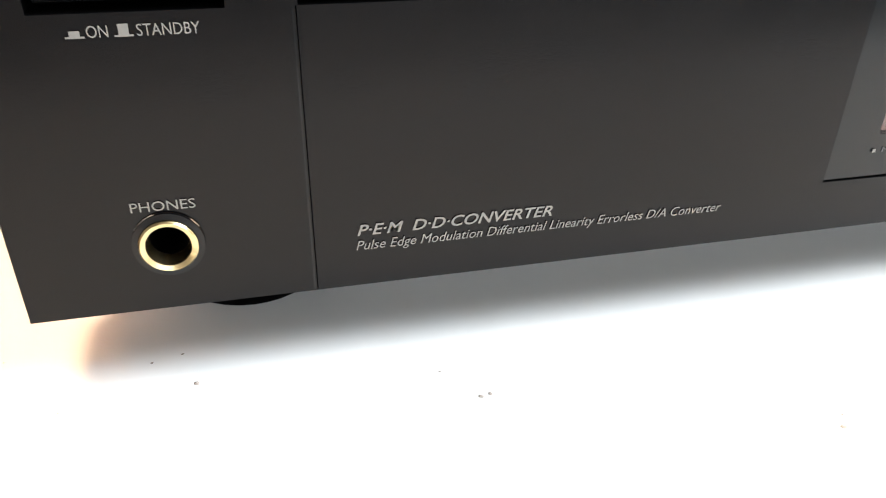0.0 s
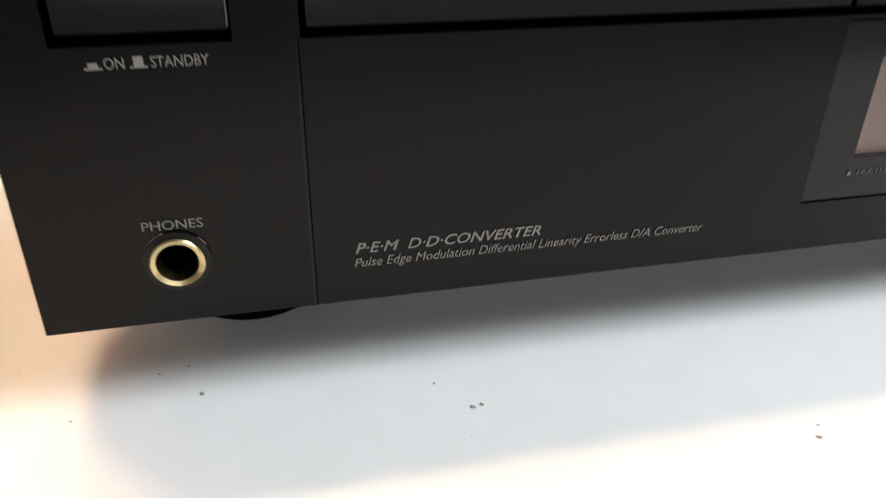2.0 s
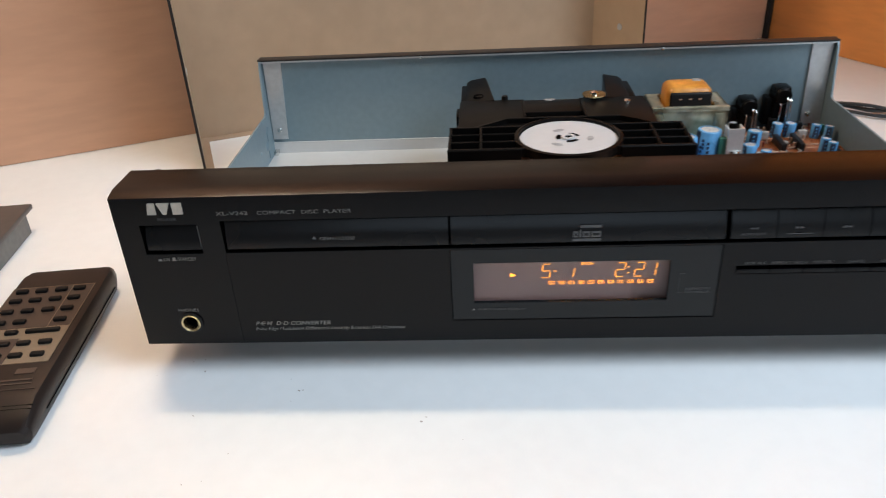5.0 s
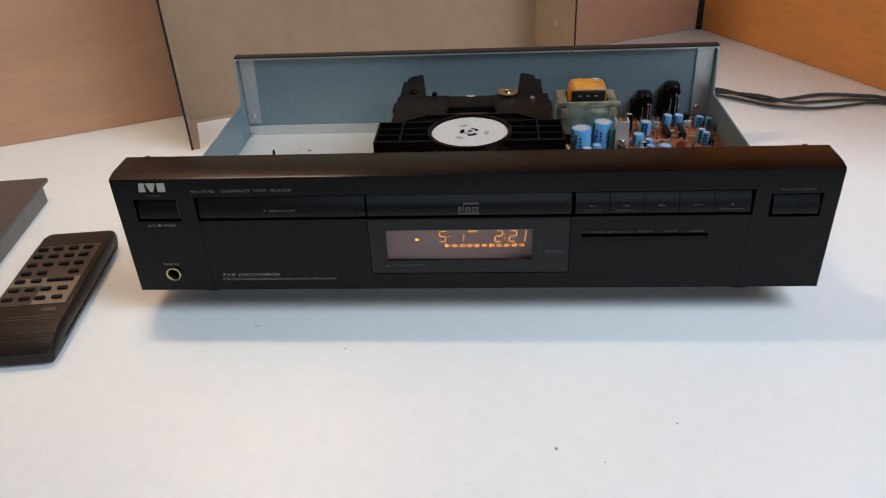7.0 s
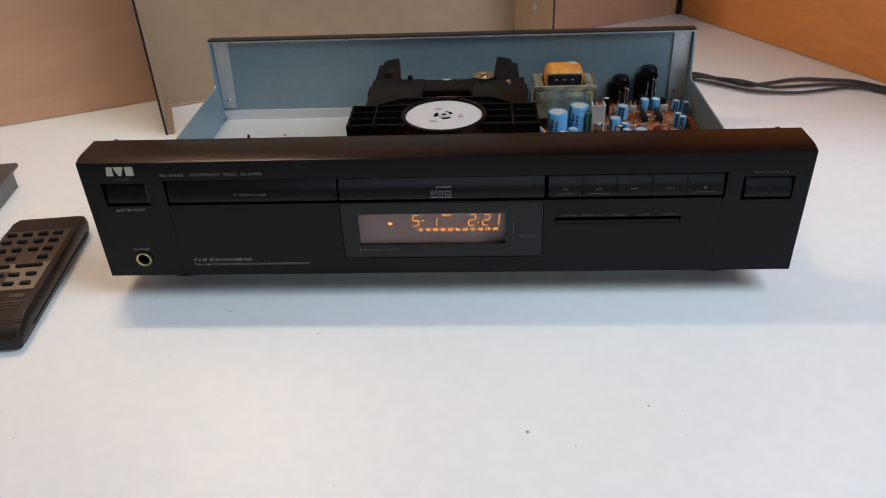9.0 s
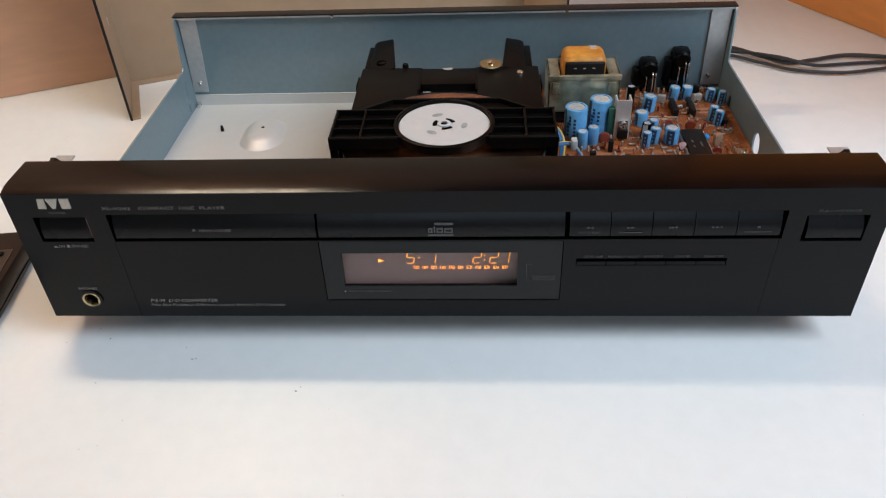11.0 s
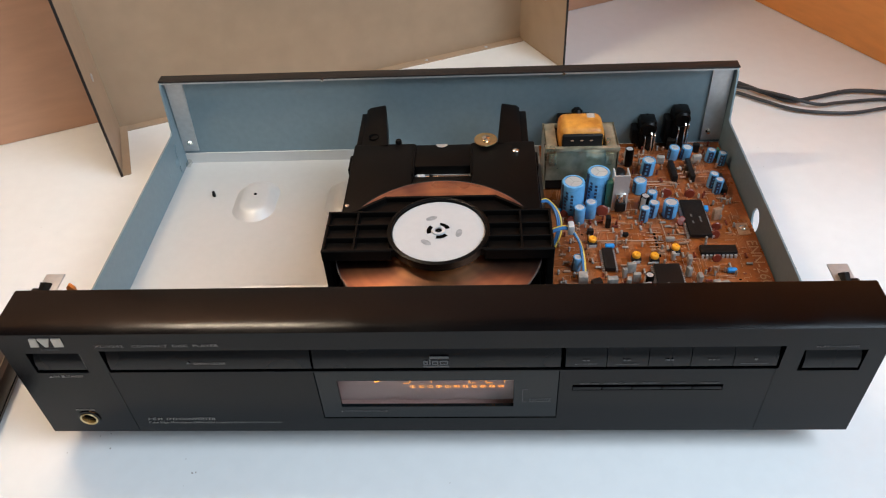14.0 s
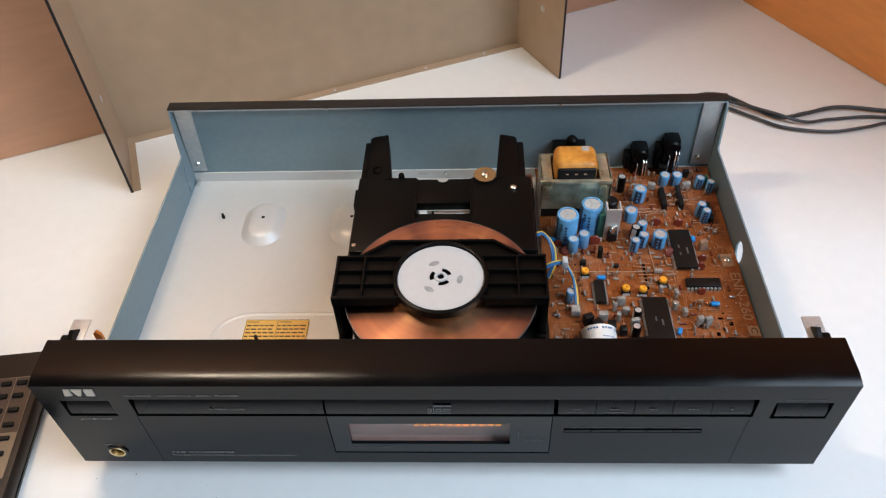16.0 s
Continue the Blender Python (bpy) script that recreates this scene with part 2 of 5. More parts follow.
# ---- mesh helpers ----
class Build:
    """Collects faces with their materials for one mesh."""

    def __init__(self):
        self.v, self.f, self.m, self.mats = [], [], [], []

    def slot(self, key):
        if key not in self.mats:
            self.mats.append(key)
        return self.mats.index(key)

    def add(self, verts, faces, key):
        n, s = len(self.v), self.slot(key)
        self.v += [tuple(v) for v in verts]
        self.f += [tuple(i + n for i in f) for f in faces]
        self.m += [s] * len(faces)
        return self

    def box(self, x0, x1, y0, y1, z0, z1, key, r=0.0, seg=2, turn=None):
        if r <= 0:
            vs = [Vector(p) for p in ((x0, y0, z0), (x1, y0, z0), (x1, y1, z0), (x0, y1, z0), (x0, y0, z1), (x1, y0, z1), (x1, y1, z1), (x0, y1, z1))]
            fs = [(0, 3, 2, 1), (4, 5, 6, 7), (0, 1, 5, 4), (1, 2, 6, 5), (2, 3, 7, 6), (3, 0, 4, 7)]
        else:
            bm = bmesh.new()
            bmesh.ops.create_cube(bm, size=1.0)
            for v in bm.verts:
                v.co = (x0 + (v.co.x + 0.5) * (x1 - x0), y0 + (v.co.y + 0.5) * (y1 - y0), z0 + (v.co.z + 0.5) * (z1 - z0))
            bmesh.ops.bevel(bm, geom=list(bm.edges), offset=r, segments=seg, affect="EDGES", profile=0.5, clamp_overlap=True)
            bm.verts.index_update()
            vs, fs = [v.co.copy() for v in bm.verts], [tuple(v.index for v in f.verts) for f in bm.faces]
            bm.free()
        if turn is not None:
            vs = [turn @ v for v in vs]
        return self.add(vs, fs, key)

    def lathe(self, centre, profile, key, seg=24, axis="z", turn=None, part=1.0):
        """profile: (radius, height) from one end to the other along the axis."""
        vs, fs, n = [], [], len(profile)
        count = seg if part >= 1 else seg + 1
        for i in range(count):
            a = 2 * math.pi * part * i / seg
            for r, h in profile:
                p = Vector((r * math.cos(a), r * math.sin(a), h))
                if axis == "y":
                    p = Vector((p.x, p.z, -p.y))
                elif axis == "x":
                    p = Vector((p.z, p.x, p.y))
                if turn is not None:
                    p = turn @ p
                vs.append(p + Vector(centre))
        for i in range(seg):
            a, b = i, (i + 1) % count
            for k in range(n - 1):
                fs.append((a * n + k, b * n + k, b * n + k + 1, a * n + k + 1))
        return self.add(vs, fs, key)

    def prism(self, outline, axis, a, b, key):
        """outline: (u, v) pairs in the plane across the axis, in the order of the two axes left over."""
        def place(u, v, w):
            return {"x": (w, u, v), "y": (u, w, v), "z": (u, v, w)}[axis]
        n = len(outline)
        vs = [place(u, v, a) for u, v in outline] + [place(u, v, b) for u, v in outline]
        fs = [tuple(range(n))[::-1], tuple(range(n, 2 * n))] + [(i, (i + 1) % n, n + (i + 1) % n, n + i) for i in range(n)]
        return self.add(vs, fs, key)

    def tube(self, pts, r, key, seg=8, flat=1.0):
        pts = [Vector(p) for p in pts]
        vs, fs = [], []
        for i, p in enumerate(pts):
            d = (pts[min(i + 1, len(pts) - 1)] - pts[max(i - 1, 0)]).normalized()
            s = d.cross(Vector((0, 0, 1)))
            s = s.normalized() if s.length > 1e-4 else Vector((1, 0, 0))
            u = s.cross(d)
            for k in range(seg):
                a = 2 * math.pi * k / seg
                vs.append(p + r * (math.cos(a) * s + flat * math.sin(a) * u))
        for i in range(len(pts) - 1):
            for k in range(seg):
                fs.append((i * seg + k, i * seg + (k + 1) % seg, (i + 1) * seg + (k + 1) % seg, (i + 1) * seg + k))
        fs += [tuple(range(seg))[::-1], tuple(range(len(vs) - seg, len(vs)))]
        return self.add(vs, fs, key)

    def mesh(self, name, smooth=35):
        me = bpy.data.meshes.new(name)
        me.from_pydata(self.v, [], self.f)
        for k in self.mats:
            me.materials.append(M[k])
        me.polygons.foreach_set("material_index", self.m)
        bm = bmesh.new()
        bm.from_mesh(me)
        bmesh.ops.recalc_face_normals(bm, faces=bm.faces)
        bm.to_mesh(me)
        bm.free()
        me.polygons.foreach_set("use_smooth", [True] * len(me.polygons))
        me.set_sharp_from_angle(angle=radians(smooth))
        me.update()
        return me


PLACE = {}


def thing(name, at, label, category, group="", kind="", turn=0.0):
    ob = new(name)
    ob.empty_display_size = 0.02
    PLACE[ob] = pose(*at, 0, 0, turn)
    ob.matrix_basis = PLACE[ob]
    return tagged(ob, label, category, group, kind)


def part(name, build, parent, label="", at=None, data=None):
    """A mesh object under a thing or a part; its points are in the world, or round the pose `at`."""
    ob = new(name, data or build.mesh(name))
    PLACE[ob] = at or Matrix.Identity(4)
    ob.parent = parent
    ob.matrix_parent_inverse = PLACE[parent].inverted()
    ob.matrix_basis = PLACE[ob]
    if label:
        ob["label"] = label
    return ob


def single(name, build, label, category, group="", kind=""):
    ob = new(name, build.mesh(name))
    PLACE[ob] = Matrix.Identity(4)
    return tagged(ob, label, category, group, kind)


def smooth_path(pts, n=10):
    """Points of a smooth line through pts."""
    pts = [Vector(p) for p in pts]
    out = []
    for i in range(len(pts) - 1):
        a, b, c, d = pts[max(i - 1, 0)], pts[i], pts[i + 1], pts[min(i + 2, len(pts) - 1)]
        for k in range(n):
            t = k / n
            out.append(0.5 * ((2 * b) + (c - a) * t + (2 * a - 5 * b + 4 * c - d) * t * t + (3 * b - a - 3 * c + d) * t ** 3))
    return out + [pts[-1]]


def words(name, text, parent, x0, x1, z0, z1, key, y=-0.00025, shear=0.0, at=None, bold=0.0):
    """Printed letters that fill the box x0..x1, z0..z1 on a face that looks to -y; with `at`, on the xy plane of that pose."""
    cu = bpy.data.curves.new(name, "FONT")
    cu.body, cu.shear, cu.extrude, cu.offset = text, shear, 0.0, bold
    cu.resolution_u = 3
    tmp = bpy.data.objects.new(name, cu)
    scene.collection.objects.link(tmp)
    dg = bpy.context.evaluated_depsgraph_get()
    me = bpy.data.meshes.new_from_object(tmp.evaluated_get(dg))
    bpy.data.objects.remove(tmp)
    co = np.zeros(len(me.vertices) * 3)
    me.vertices.foreach_get("co", co)
    co = co.reshape(-1, 3)
    lo, hi = co.min(0), co.max(0)
    u = x0 + (co[:, 0] - lo[0]) / (hi[0] - lo[0]) * (x1 - x0)
    v = z0 + (co[:, 1] - lo[1]) / max(1e-6, hi[1] - lo[1]) * (z1 - z0)
    flat = np.stack([u, v, np.zeros(len(u))], 1) if at else np.stack([u, np.full(len(u), y), v], 1)
    me.vertices.foreach_set("co", flat.ravel())
    me.materials.clear()
    me.materials.append(M[key])
    me.update()
    return part(name, None, parent, at=at, data=me)

# ---- the setting ----
ground = Build().box(-2.2, 2.6, -2.4, 1.6, -0.78, -0.75, "floorboard")
single("floor", ground, "dark brown floor under the table", "floor", kind="structure")
single("table_top", Build().box(-0.75, 0.95, -0.208, 0.75, -0.028, 0.0, "table", 0.002), "white laminate table top with fine dust", "table", kind="structure")
for lx, ly in ((-0.68, -0.15), (0.88, -0.15), (-0.68, 0.68), (0.88, 0.68)):
    single("table_leg", Build().box(lx - 0.025, lx + 0.025, ly - 0.025, ly + 0.025, -0.75, -0.028, "table", 0.003), "white square table leg under the table top", "table leg", "table legs", "structure")


def board(name, a, b, thick, height, key, label):
    a, b = Vector(a), Vector(b)
    d = (b - a).normalized()
    n = Vector((-d.y, d.x))
    c, e = b + n * thick, a + n * thick
    outline = [(a.x, a.y), (b.x, b.y), (c.x, c.y), (e.x, e.y)]
    return single(name, Build().prism(outline, "z", 0.0005, height, key), label, "wall", kind="structure")


CORNER = Vector((0.506, 0.6216))
BACK = Vector((math.cos(radians(23.85)), math.sin(radians(23.85))))
SIDE = Vector((0.494, -0.869)).normalized()
board("wall_back", CORNER - BACK * 1.6, CORNER, 0.02, 1.7, "wall", "brown board wall with faint horizontal grain behind the table")
board("wall_right", CORNER + SIDE * 0.002 + BACK * 0.0, CORNER + SIDE * 0.55, 0.02, 1.7, "orange", "orange-brown board wall beside the table")
seam = [CORNER - BACK * 0.005, CORNER + SIDE * 0.005, CORNER + SIDE * 0.005 + Vector((-0.0035, -0.003)), CORNER - BACK * 0.005 + Vector((0.001, -0.0035))]
single("trim_corner", Build().prism([tuple(p) for p in seam], "z", 0.0008, 1.7, "lip"), "dark seam strip in the corner of the board walls", "trim", kind="structure")
# room shell out of view, added; its grey limits the bounced light
ROOM = (-1.9, 2.3, -2.1, 1.4)
rx0, rx1, ry0, ry1 = ROOM
single("wall_west", Build().box(rx0 - 0.1, rx0, ry0, ry1, -0.75, 1.75, "plaster"), "unseen grey-beige plaster wall added to close the room", "wall", kind="structure")
single("wall_north", Build().box(rx0, rx1, ry1, ry1 + 0.1, -0.75, 1.75, "plaster"), "unseen grey-beige plaster wall added to close the room", "wall", kind="structure")
single("wall_east", Build().box(rx1, rx1 + 0.1, ry0, ry1, -0.75, 1.75, "plaster"), "unseen grey-beige plaster wall added to close the room", "wall", kind="structure")
# unseen wall kept white so the front keys have something bright to reflect
south = Build()
for xa, xb, za, zb in ((rx0, -0.31, -0.75, 1.75), (1.11, rx1, -0.75, 1.75), (-0.31, 1.11, -0.75, 0.29), (-0.31, 1.11, 1.31, 1.75)):
    south.box(xa, xb, ry0 - 0.1, ry0, za, zb, "paint")
single("wall_south", south, "unseen white painted wall with a window opening, added to close the room", "wall", kind="structure")
roof = Build()
for xa, xb, ya, yb in ((rx0, 0.96, ry0, ry1), (2.20, rx1, ry0, ry1), (0.96, 2.20, ry0, -1.32), (0.96, 2.20, 0.12, ry1)):
    roof.box(xa, xb, ya, yb, 1.75, 1.85, "plaster")
single("ceiling", roof, "unseen grey-beige ceiling with a roof window opening, added to close the room", "ceiling", kind="structure")

# ---- the player ----
player = thing("cd_player", (0.2175, 0.13, 0), "opened black CD player with blue-grey steel chassis, disc inside", "CD player")

# front panel with its openings
FX0, FX1, FZ0, FZ1 = 0.0, 0.4362, 0.019, 0.1008
HOLES = [  # x0, x1, z0, z1
    (0.0115, 0.0392, 0.0712, 0.0868), (0.0500, 0.3880, 0.0712, 0.0882), (0.3972, 0.4270, 0.0695, 0.0852),
    (0.2880, 0.3640, 0.0543, 0.0590), (0.1558, 0.2812, 0.0306, 0.0704),
    (0.0496, 0.0498, 0.0190, 0.0712), (0.3869, 0.3871, 0.0190, 0.0712),
]


def front_panel():
    b = Build()
    xs = sorted({FX0, FX1, *[h[0] for h in HOLES], *[h[1] for h in HOLES], 0.0188, 0.0313})
    zs = sorted({FZ0, FZ1, *[h[2] for h in HOLES], *[h[3] for h in HOLES], 0.0259, 0.0384})
    jack = (0.0188, 0.0313, 0.0259, 0.0384)

    def inside(x, z, h):
        return h[0] < x < h[1] and h[2] < z < h[3]

    for xa, xb in zip(xs, xs[1:]):
        for za, zb in zip(zs, zs[1:]):
            mx, mz = (xa + xb) / 2, (za + zb) / 2
            if any(inside(mx, mz, h) for h in HOLES) or inside(mx, mz, jack):
                continue
            b.add([(xa, 0, za), (xb, 0, za), (xb, 0, zb), (xa, 0, zb)], [(0, 1, 2, 3)], "front")
    for h in HOLES:
        x0, x1, z0, z1 = h
        d = 0.0012 if x1 - x0 < 0.001 else (0.0022 if h == HOLES[4] else 0.0075)
        q = [(x0, z0), (x1, z0), (x1, z1), (x0, z1)]
        for (ua, va), (ub, vb) in zip(q, q[1:] + q[:1]):
            b.add([(ua, 0, va), (ub, 0, vb), (ub, d, vb), (ua, d, va)], [(0, 1, 2, 3)], "gap")
        if h != HOLES[4]:
            b.add([(x0, d, z0), (x1, d, z0), (x1, d, z1), (x0, d, z1)], [(0, 1, 2, 3)], "gap")
    # plate round the jack hole
    n, cx, cz, r = 32, 0.02505, 0.03215, 0.0060
    ring = [(cx + r * math.cos(2 * math.pi * i / n), cz + r * math.sin(2 * math.pi * i / n)) for i in range(n)]
    edge = []
    for i in range(n):
        c, s = math.cos(2 * math.pi * i / n), math.sin(2 * math.pi * i / n)
        k = 0.00625 / max(abs(c), abs(s))
        edge.append((cx + k * c, cz + k * s))
    for i in range(n):
        j = (i + 1) % n
        b.add([(*(edge[i][0], 0, edge[i][1]),), (edge[j][0], 0, edge[j][1]), (ring[j][0], 0, ring[j][1]), (ring[i][0], 0, ring[i][1])], [(0, 1, 2, 3)], "front")
        b.add([(ring[i][0], 0, ring[i][1]), (ring[j][0], 0, ring[j][1]), (ring[j][0], 0.003, ring[j][1]), (ring[i][0], 0.003, ring[i][1])], [(0, 1, 2, 3)], "gap")
    # rounded top, ends and underside
    prof = [(0.0097 * i / 12, 0.1027 - 0.0019 * (1 - i / 12) ** 2) for i in range(13)] + [(0.0285, 0.1027), (0.0298, 0.1021), (0.0300, 0.1000), (0.0300, 0.0900)]
    for (ya, za), (yb, zb) in zip(prof, prof[1:]):
        b.add([(FX0, ya, za), (FX1, ya, za), (FX1, yb, zb), (FX0, yb, zb)], [(0, 1, 2, 3)], "front")
    b.add([(FX0, 0, FZ0), (FX1, 0, FZ0), (FX1, 0.03, FZ0), (FX0, 0.03, FZ0)], [(0, 1, 2, 3)], "front")
    for x in (FX0, FX1):
        b.add([(x, 0, FZ0)] + [(x, y, z) for y, z in prof] + [(x, 0.03, FZ0)], [tuple(range(len(prof) + 2))], "front")
    return b


def weld(build):
    me = build.mesh("front_panel")
    bm = bmesh.new()
    bm.from_mesh(me)
    bmesh.ops.remove_doubles(bm, verts=bm.verts, dist=1e-5)
    bmesh.ops.recalc_face_normals(bm, faces=bm.faces)
    bm.to_mesh(me)
    bm.free()
    me.set_sharp_from_angle(angle=radians(30))
    return me


panel = part("front_panel", None, player, "satin charcoal front panel with a rounded top edge", data=weld(front_panel()))

# keys and doors
def key_face(x0, x1, z0, z1, y=0.0004, deep=0.0072, key="button"):
    """A key with a face that is flat above and slopes back below a soft ridge."""
    b = Build()
    zm = z0 + 0.40 * (z1 - z0)
    prof = [(deep, z0), (y + 0.0004, z0), (y, z0 + 0.0005), (y + 0.0001, zm), (y + 0.0008, zm + 0.0025), (y + 0.0024, z1 - 0.0012), (y + 0.0030, z1 - 0.0004), (deep, z1 - 0.0004)]
    b.prism(prof, "x", x0, x1, key)
    return b


part("power_button", key_face(0.0128, 0.0384, 0.0728, 0.0856), player, "wide black power button")
part("disc_drawer", key_face(0.0512, 0.1556, 0.0726, 0.0872), player, "black disc drawer front")
part("centre_door", key_face(0.1568, 0.2812, 0.0726, 0.0872), player, "black centre flap")
for xa, xb in zip((0.2836, 0.3040, 0.3244, 0.3450, 0.3656), (0.3036, 0.3240, 0.3446, 0.3652, 0.3866)):
    part("track_button", key_face(xa, xb, 0.0726, 0.0868), player)
part("play_button", key_face(0.3995, 0.4262, 0.0708, 0.0838), player, "wide black play and pause button")
for i in range(5):
    x = 0.2884 + i * 0.01515
    part("slim_button", Build().box(x, x + 0.0146, 0.0002, 0.007, 0.0545, 0.0568, "front", 0.0002), player)

# phones jack
ring = Build().lathe((0.02505, 0, 0.03215), [(0.0060, -0.0002), (0.0060, -0.0007), (0.0050, -0.0009), (0.0050, -0.0002)], "button", 40, "y")
jack = part("phones_jack", ring, player, "gilt headphone socket in a black ring")
part("jack_ring", Build().lathe((0.02505, 0, 0.03215), [(0.0050, -0.0002), (0.0049, -0.0013), (0.0046, -0.0016), (0.0038, -0.0012), (0.0034, 0.0008), (0.0033, 0.0020)], "gold", 40, "y"), jack, "gilt ring")
part("jack_bore", Build().lathe((0.02505, 0, 0.03215), [(0.0033, 0.0020), (0.00325, 0.016), (0.0001, 0.016)], "gap", 24, "y"), jack)

# display window, its opening and the lit characters behind it
DX0, DX1, DZ0, DZ1 = 0.1667, 0.2582, 0.0404, 0.0626
win = Build()
wx0, wx1, wz0, wz1, wy = 0.1562, 0.2808, 0.0310, 0.0700, 0.0004
for xa, xb, za, zb in ((wx0, wx1, wz0, DZ0), (wx0, wx1, DZ1, wz1), (wx0, DX0, DZ0, DZ1), (DX1, wx1, DZ0, DZ1)):
    win.box(xa, xb, wy, 0.0025, za, zb, "window")
window = part("display_window", win, player, "smoked grey display window")
# hidden strips added to stop the display glow leaking through the window gap
for xa, xb, za, zb in ((0.1550, 0.1615, 0.0300, 0.0712), (0.2635, 0.2820, 0.0300, 0.0712), (0.1615, 0.2635, 0.0300, 0.0313), (0.1615, 0.2635, 0.0668, 0.0712)):
    part("backing_strip", Build().box(xa, xb, 0.0026, 0.0032, za, zb, "gap"), window)
well = Build()
VY = 0.0104
well.box(DX0 - 0.005, DX1 + 0.005, VY, VY + 0.001, 0.0335, DZ1 + 0.003, "vfd")
well.box(DX0 - 0.005, DX1 + 0.005, 0.0027, VY + 0.001, 0.0315, 0.0325, "vfd")
well.box(DX0 - 0.005, DX1 + 0.005, 0.0027, VY + 0.001, DZ1 + 0.003, DZ1 + 0.004, "vfd")
for xa, xb in ((DX0 - 0.006, DX0 - 0.005), (DX1 + 0.005, DX1 + 0.006)):
    well.box(xa, xb, 0.0027, VY + 0.001, 0.0315, DZ1 + 0.004, "vfd")
part("display_screen", well, window, "mauve-grey fluorescent display screen")
pane = part("pane", Build().box(DX0 - 0.003, DX1 + 0.003, 0.00256, 0.0031, DZ0 - 0.003, DZ1 + 0.002, "pane"), window, "clear pane")
pane.visible_shadow = False

SEGS = {"1": "bc", "2": "abged", "5": "afgcd"}


def digit(x, z, w, h, ch, lean=0.0010, t=0.00033):
    b = Build()

    def pt(u, v):
        return (x + u * w + lean * v, VY - 0.0003, z + v * h)

    ends = {"a": ((0, 1), (1, 1)), "b": ((1, 1), (1, 0.5)), "c": ((1, 0.5), (1, 0)), "d": ((0, 0), (1, 0)), "e": ((0, 0.5), (0, 0)), "f": ((0, 1), (0, 0.5)), "g": ((0, 0.5), (1, 0.5))}
    for s in SEGS[ch]:
        (ua, va), (ub, vb) = ends[s]
        p, q = Vector(pt(ua, va)), Vector(pt(ub, vb))
        p, q = p.lerp(q, 0.09), p.lerp(q, 0.91)
        d = (q - p).normalized()
        n = Vector((-d.z, 0, d.x)) * t / 2
        b.add([p - n, q - n, q + n, p + n], [(0, 1, 2, 3)], "glow")
    return b


for x, ch in ((0.1992, "5"), (0.2105, "1"), (0.2348, "2"), (0.2438, "2"), (0.2497, "1")):
    part("display_digit", digit(x, 0.0482, 0.0040, 0.0056 if x == 0.2105 else 0.0077, ch), window)
marks = Build()
g = VY - 0.0003
marks.add([(0.1842, g, 0.0489), (0.1873, g, 0.0500), (0.1842, g, 0.0511)], [(0, 1, 2)], "glow")
part("play_mark", marks, window)
part("display_dash", Build().add([(0.2054, g, 0.0517), (0.2068, g, 0.0517), (0.2068, g, 0.0521), (0.2054, g, 0.0521)], [(0, 1, 2, 3)], "glow"), window)
colon = Build()
for z in (0.0500, 0.0532):
    colon.add([(0.2408, g, z), (0.2414, g, z), (0.2414, g, z + 0.0006), (0.2408, g, z + 0.0006)], [(0, 1, 2, 3)], "glow")
part("display_colon", colon, window)
words("display_word", "EACH", window, 0.2185, 0.2240, 0.0551, 0.0566, "glow", g)
for i in range(11):
    x, z, w, h, t = 0.2045 + i * 0.00475, 0.0453, 0.0014, 0.0009, 0.00017
    b = Build()
    for xa, xb, za, zb in ((x - w, x + w, z - h, z - h + t), (x - w, x + w, z + h - t, z + h), (x - w, x - w + t, z - h, z + h), (x + w - t, x + w, z - h, z + h)):
        b.add([(xa, g, za), (xb, g, za), (xb, g, zb), (xa, g, zb)], [(0, 1, 2, 3)], "glow")
    part("track_box", b, window)
    words("track_number", str(5 + i), window, x - (0.0005 if i < 5 else 0.0009), x + (0.0005 if i < 5 else 0.0009), z - 0.0005, z + 0.0005, "glow", g)

# bright worn sliver at the power key, its edge highlight put into the colour
part("worn_lit_edge", Build().box(0.0385, 0.0388, 0.0006, 0.0030, 0.0735, 0.0855, "print_mid"), player)
# worn edges beside the two seams, the light they catch put into paler strips
for x in (0.0490, 0.3864):
    part("worn_lit_edge", Build().box(x, x + 0.0003, -0.00012, 0.0004, 0.0194, 0.0708, "window"), player)

# printing on the front
words("lettering", "PHONES", player, 0.0200, 0.0304, 0.0386, 0.0404, "print")
words("lettering", "P·E·M  D·D·CONVERTER", player, 0.0575, 0.0953, 0.0297, 0.0320, "print", shear=0.28, bold=0.016)
words("lettering", "Pulse Edge Modulation Differential Linearity Errorless D/A Converter", player, 0.0572, 0.1324, 0.0261, 0.0287, "print", shear=0.28)
words("lettering", "POWER", player, 0.0213, 0.0302, 0.0891, 0.0906, "print_dim")
words("lettering", "ON", player, 0.0192, 0.0222, 0.0677, 0.0695, "print")
words("lettering", "STANDBY", player, 0.0262, 0.0352, 0.0677, 0.0695, "print")
sym = Build()
for x, h in ((0.0162, 0.0008), (0.0230, 0.0016)):
    sym.add([(x, -0.00025, 0.0677), (x + 0.0027, -0.00025, 0.0677), (x + 0.0027, -0.00025, 0.0680), (x, -0.00025, 0.0680)], [(0, 1, 2, 3)], "print")
    sym.add([(x + 0.0006, -0.00025, 0.0680), (x + 0.0021, -0.00025, 0.0680), (x + 0.0021, -0.00025, 0.0680 + h), (x + 0.0006, -0.00025, 0.0680 + h)], [(0, 1, 2, 3)], "print")
part("button_symbol", sym, player)
words("lettering", "XL-V242", player, 0.0492, 0.0641, 0.0913, 0.0932, "print_mid")
words("lettering", "COMPACT  DISC  PLAYER", player, 0.0683, 0.1122, 0.0913, 0.0932, "print_mid")
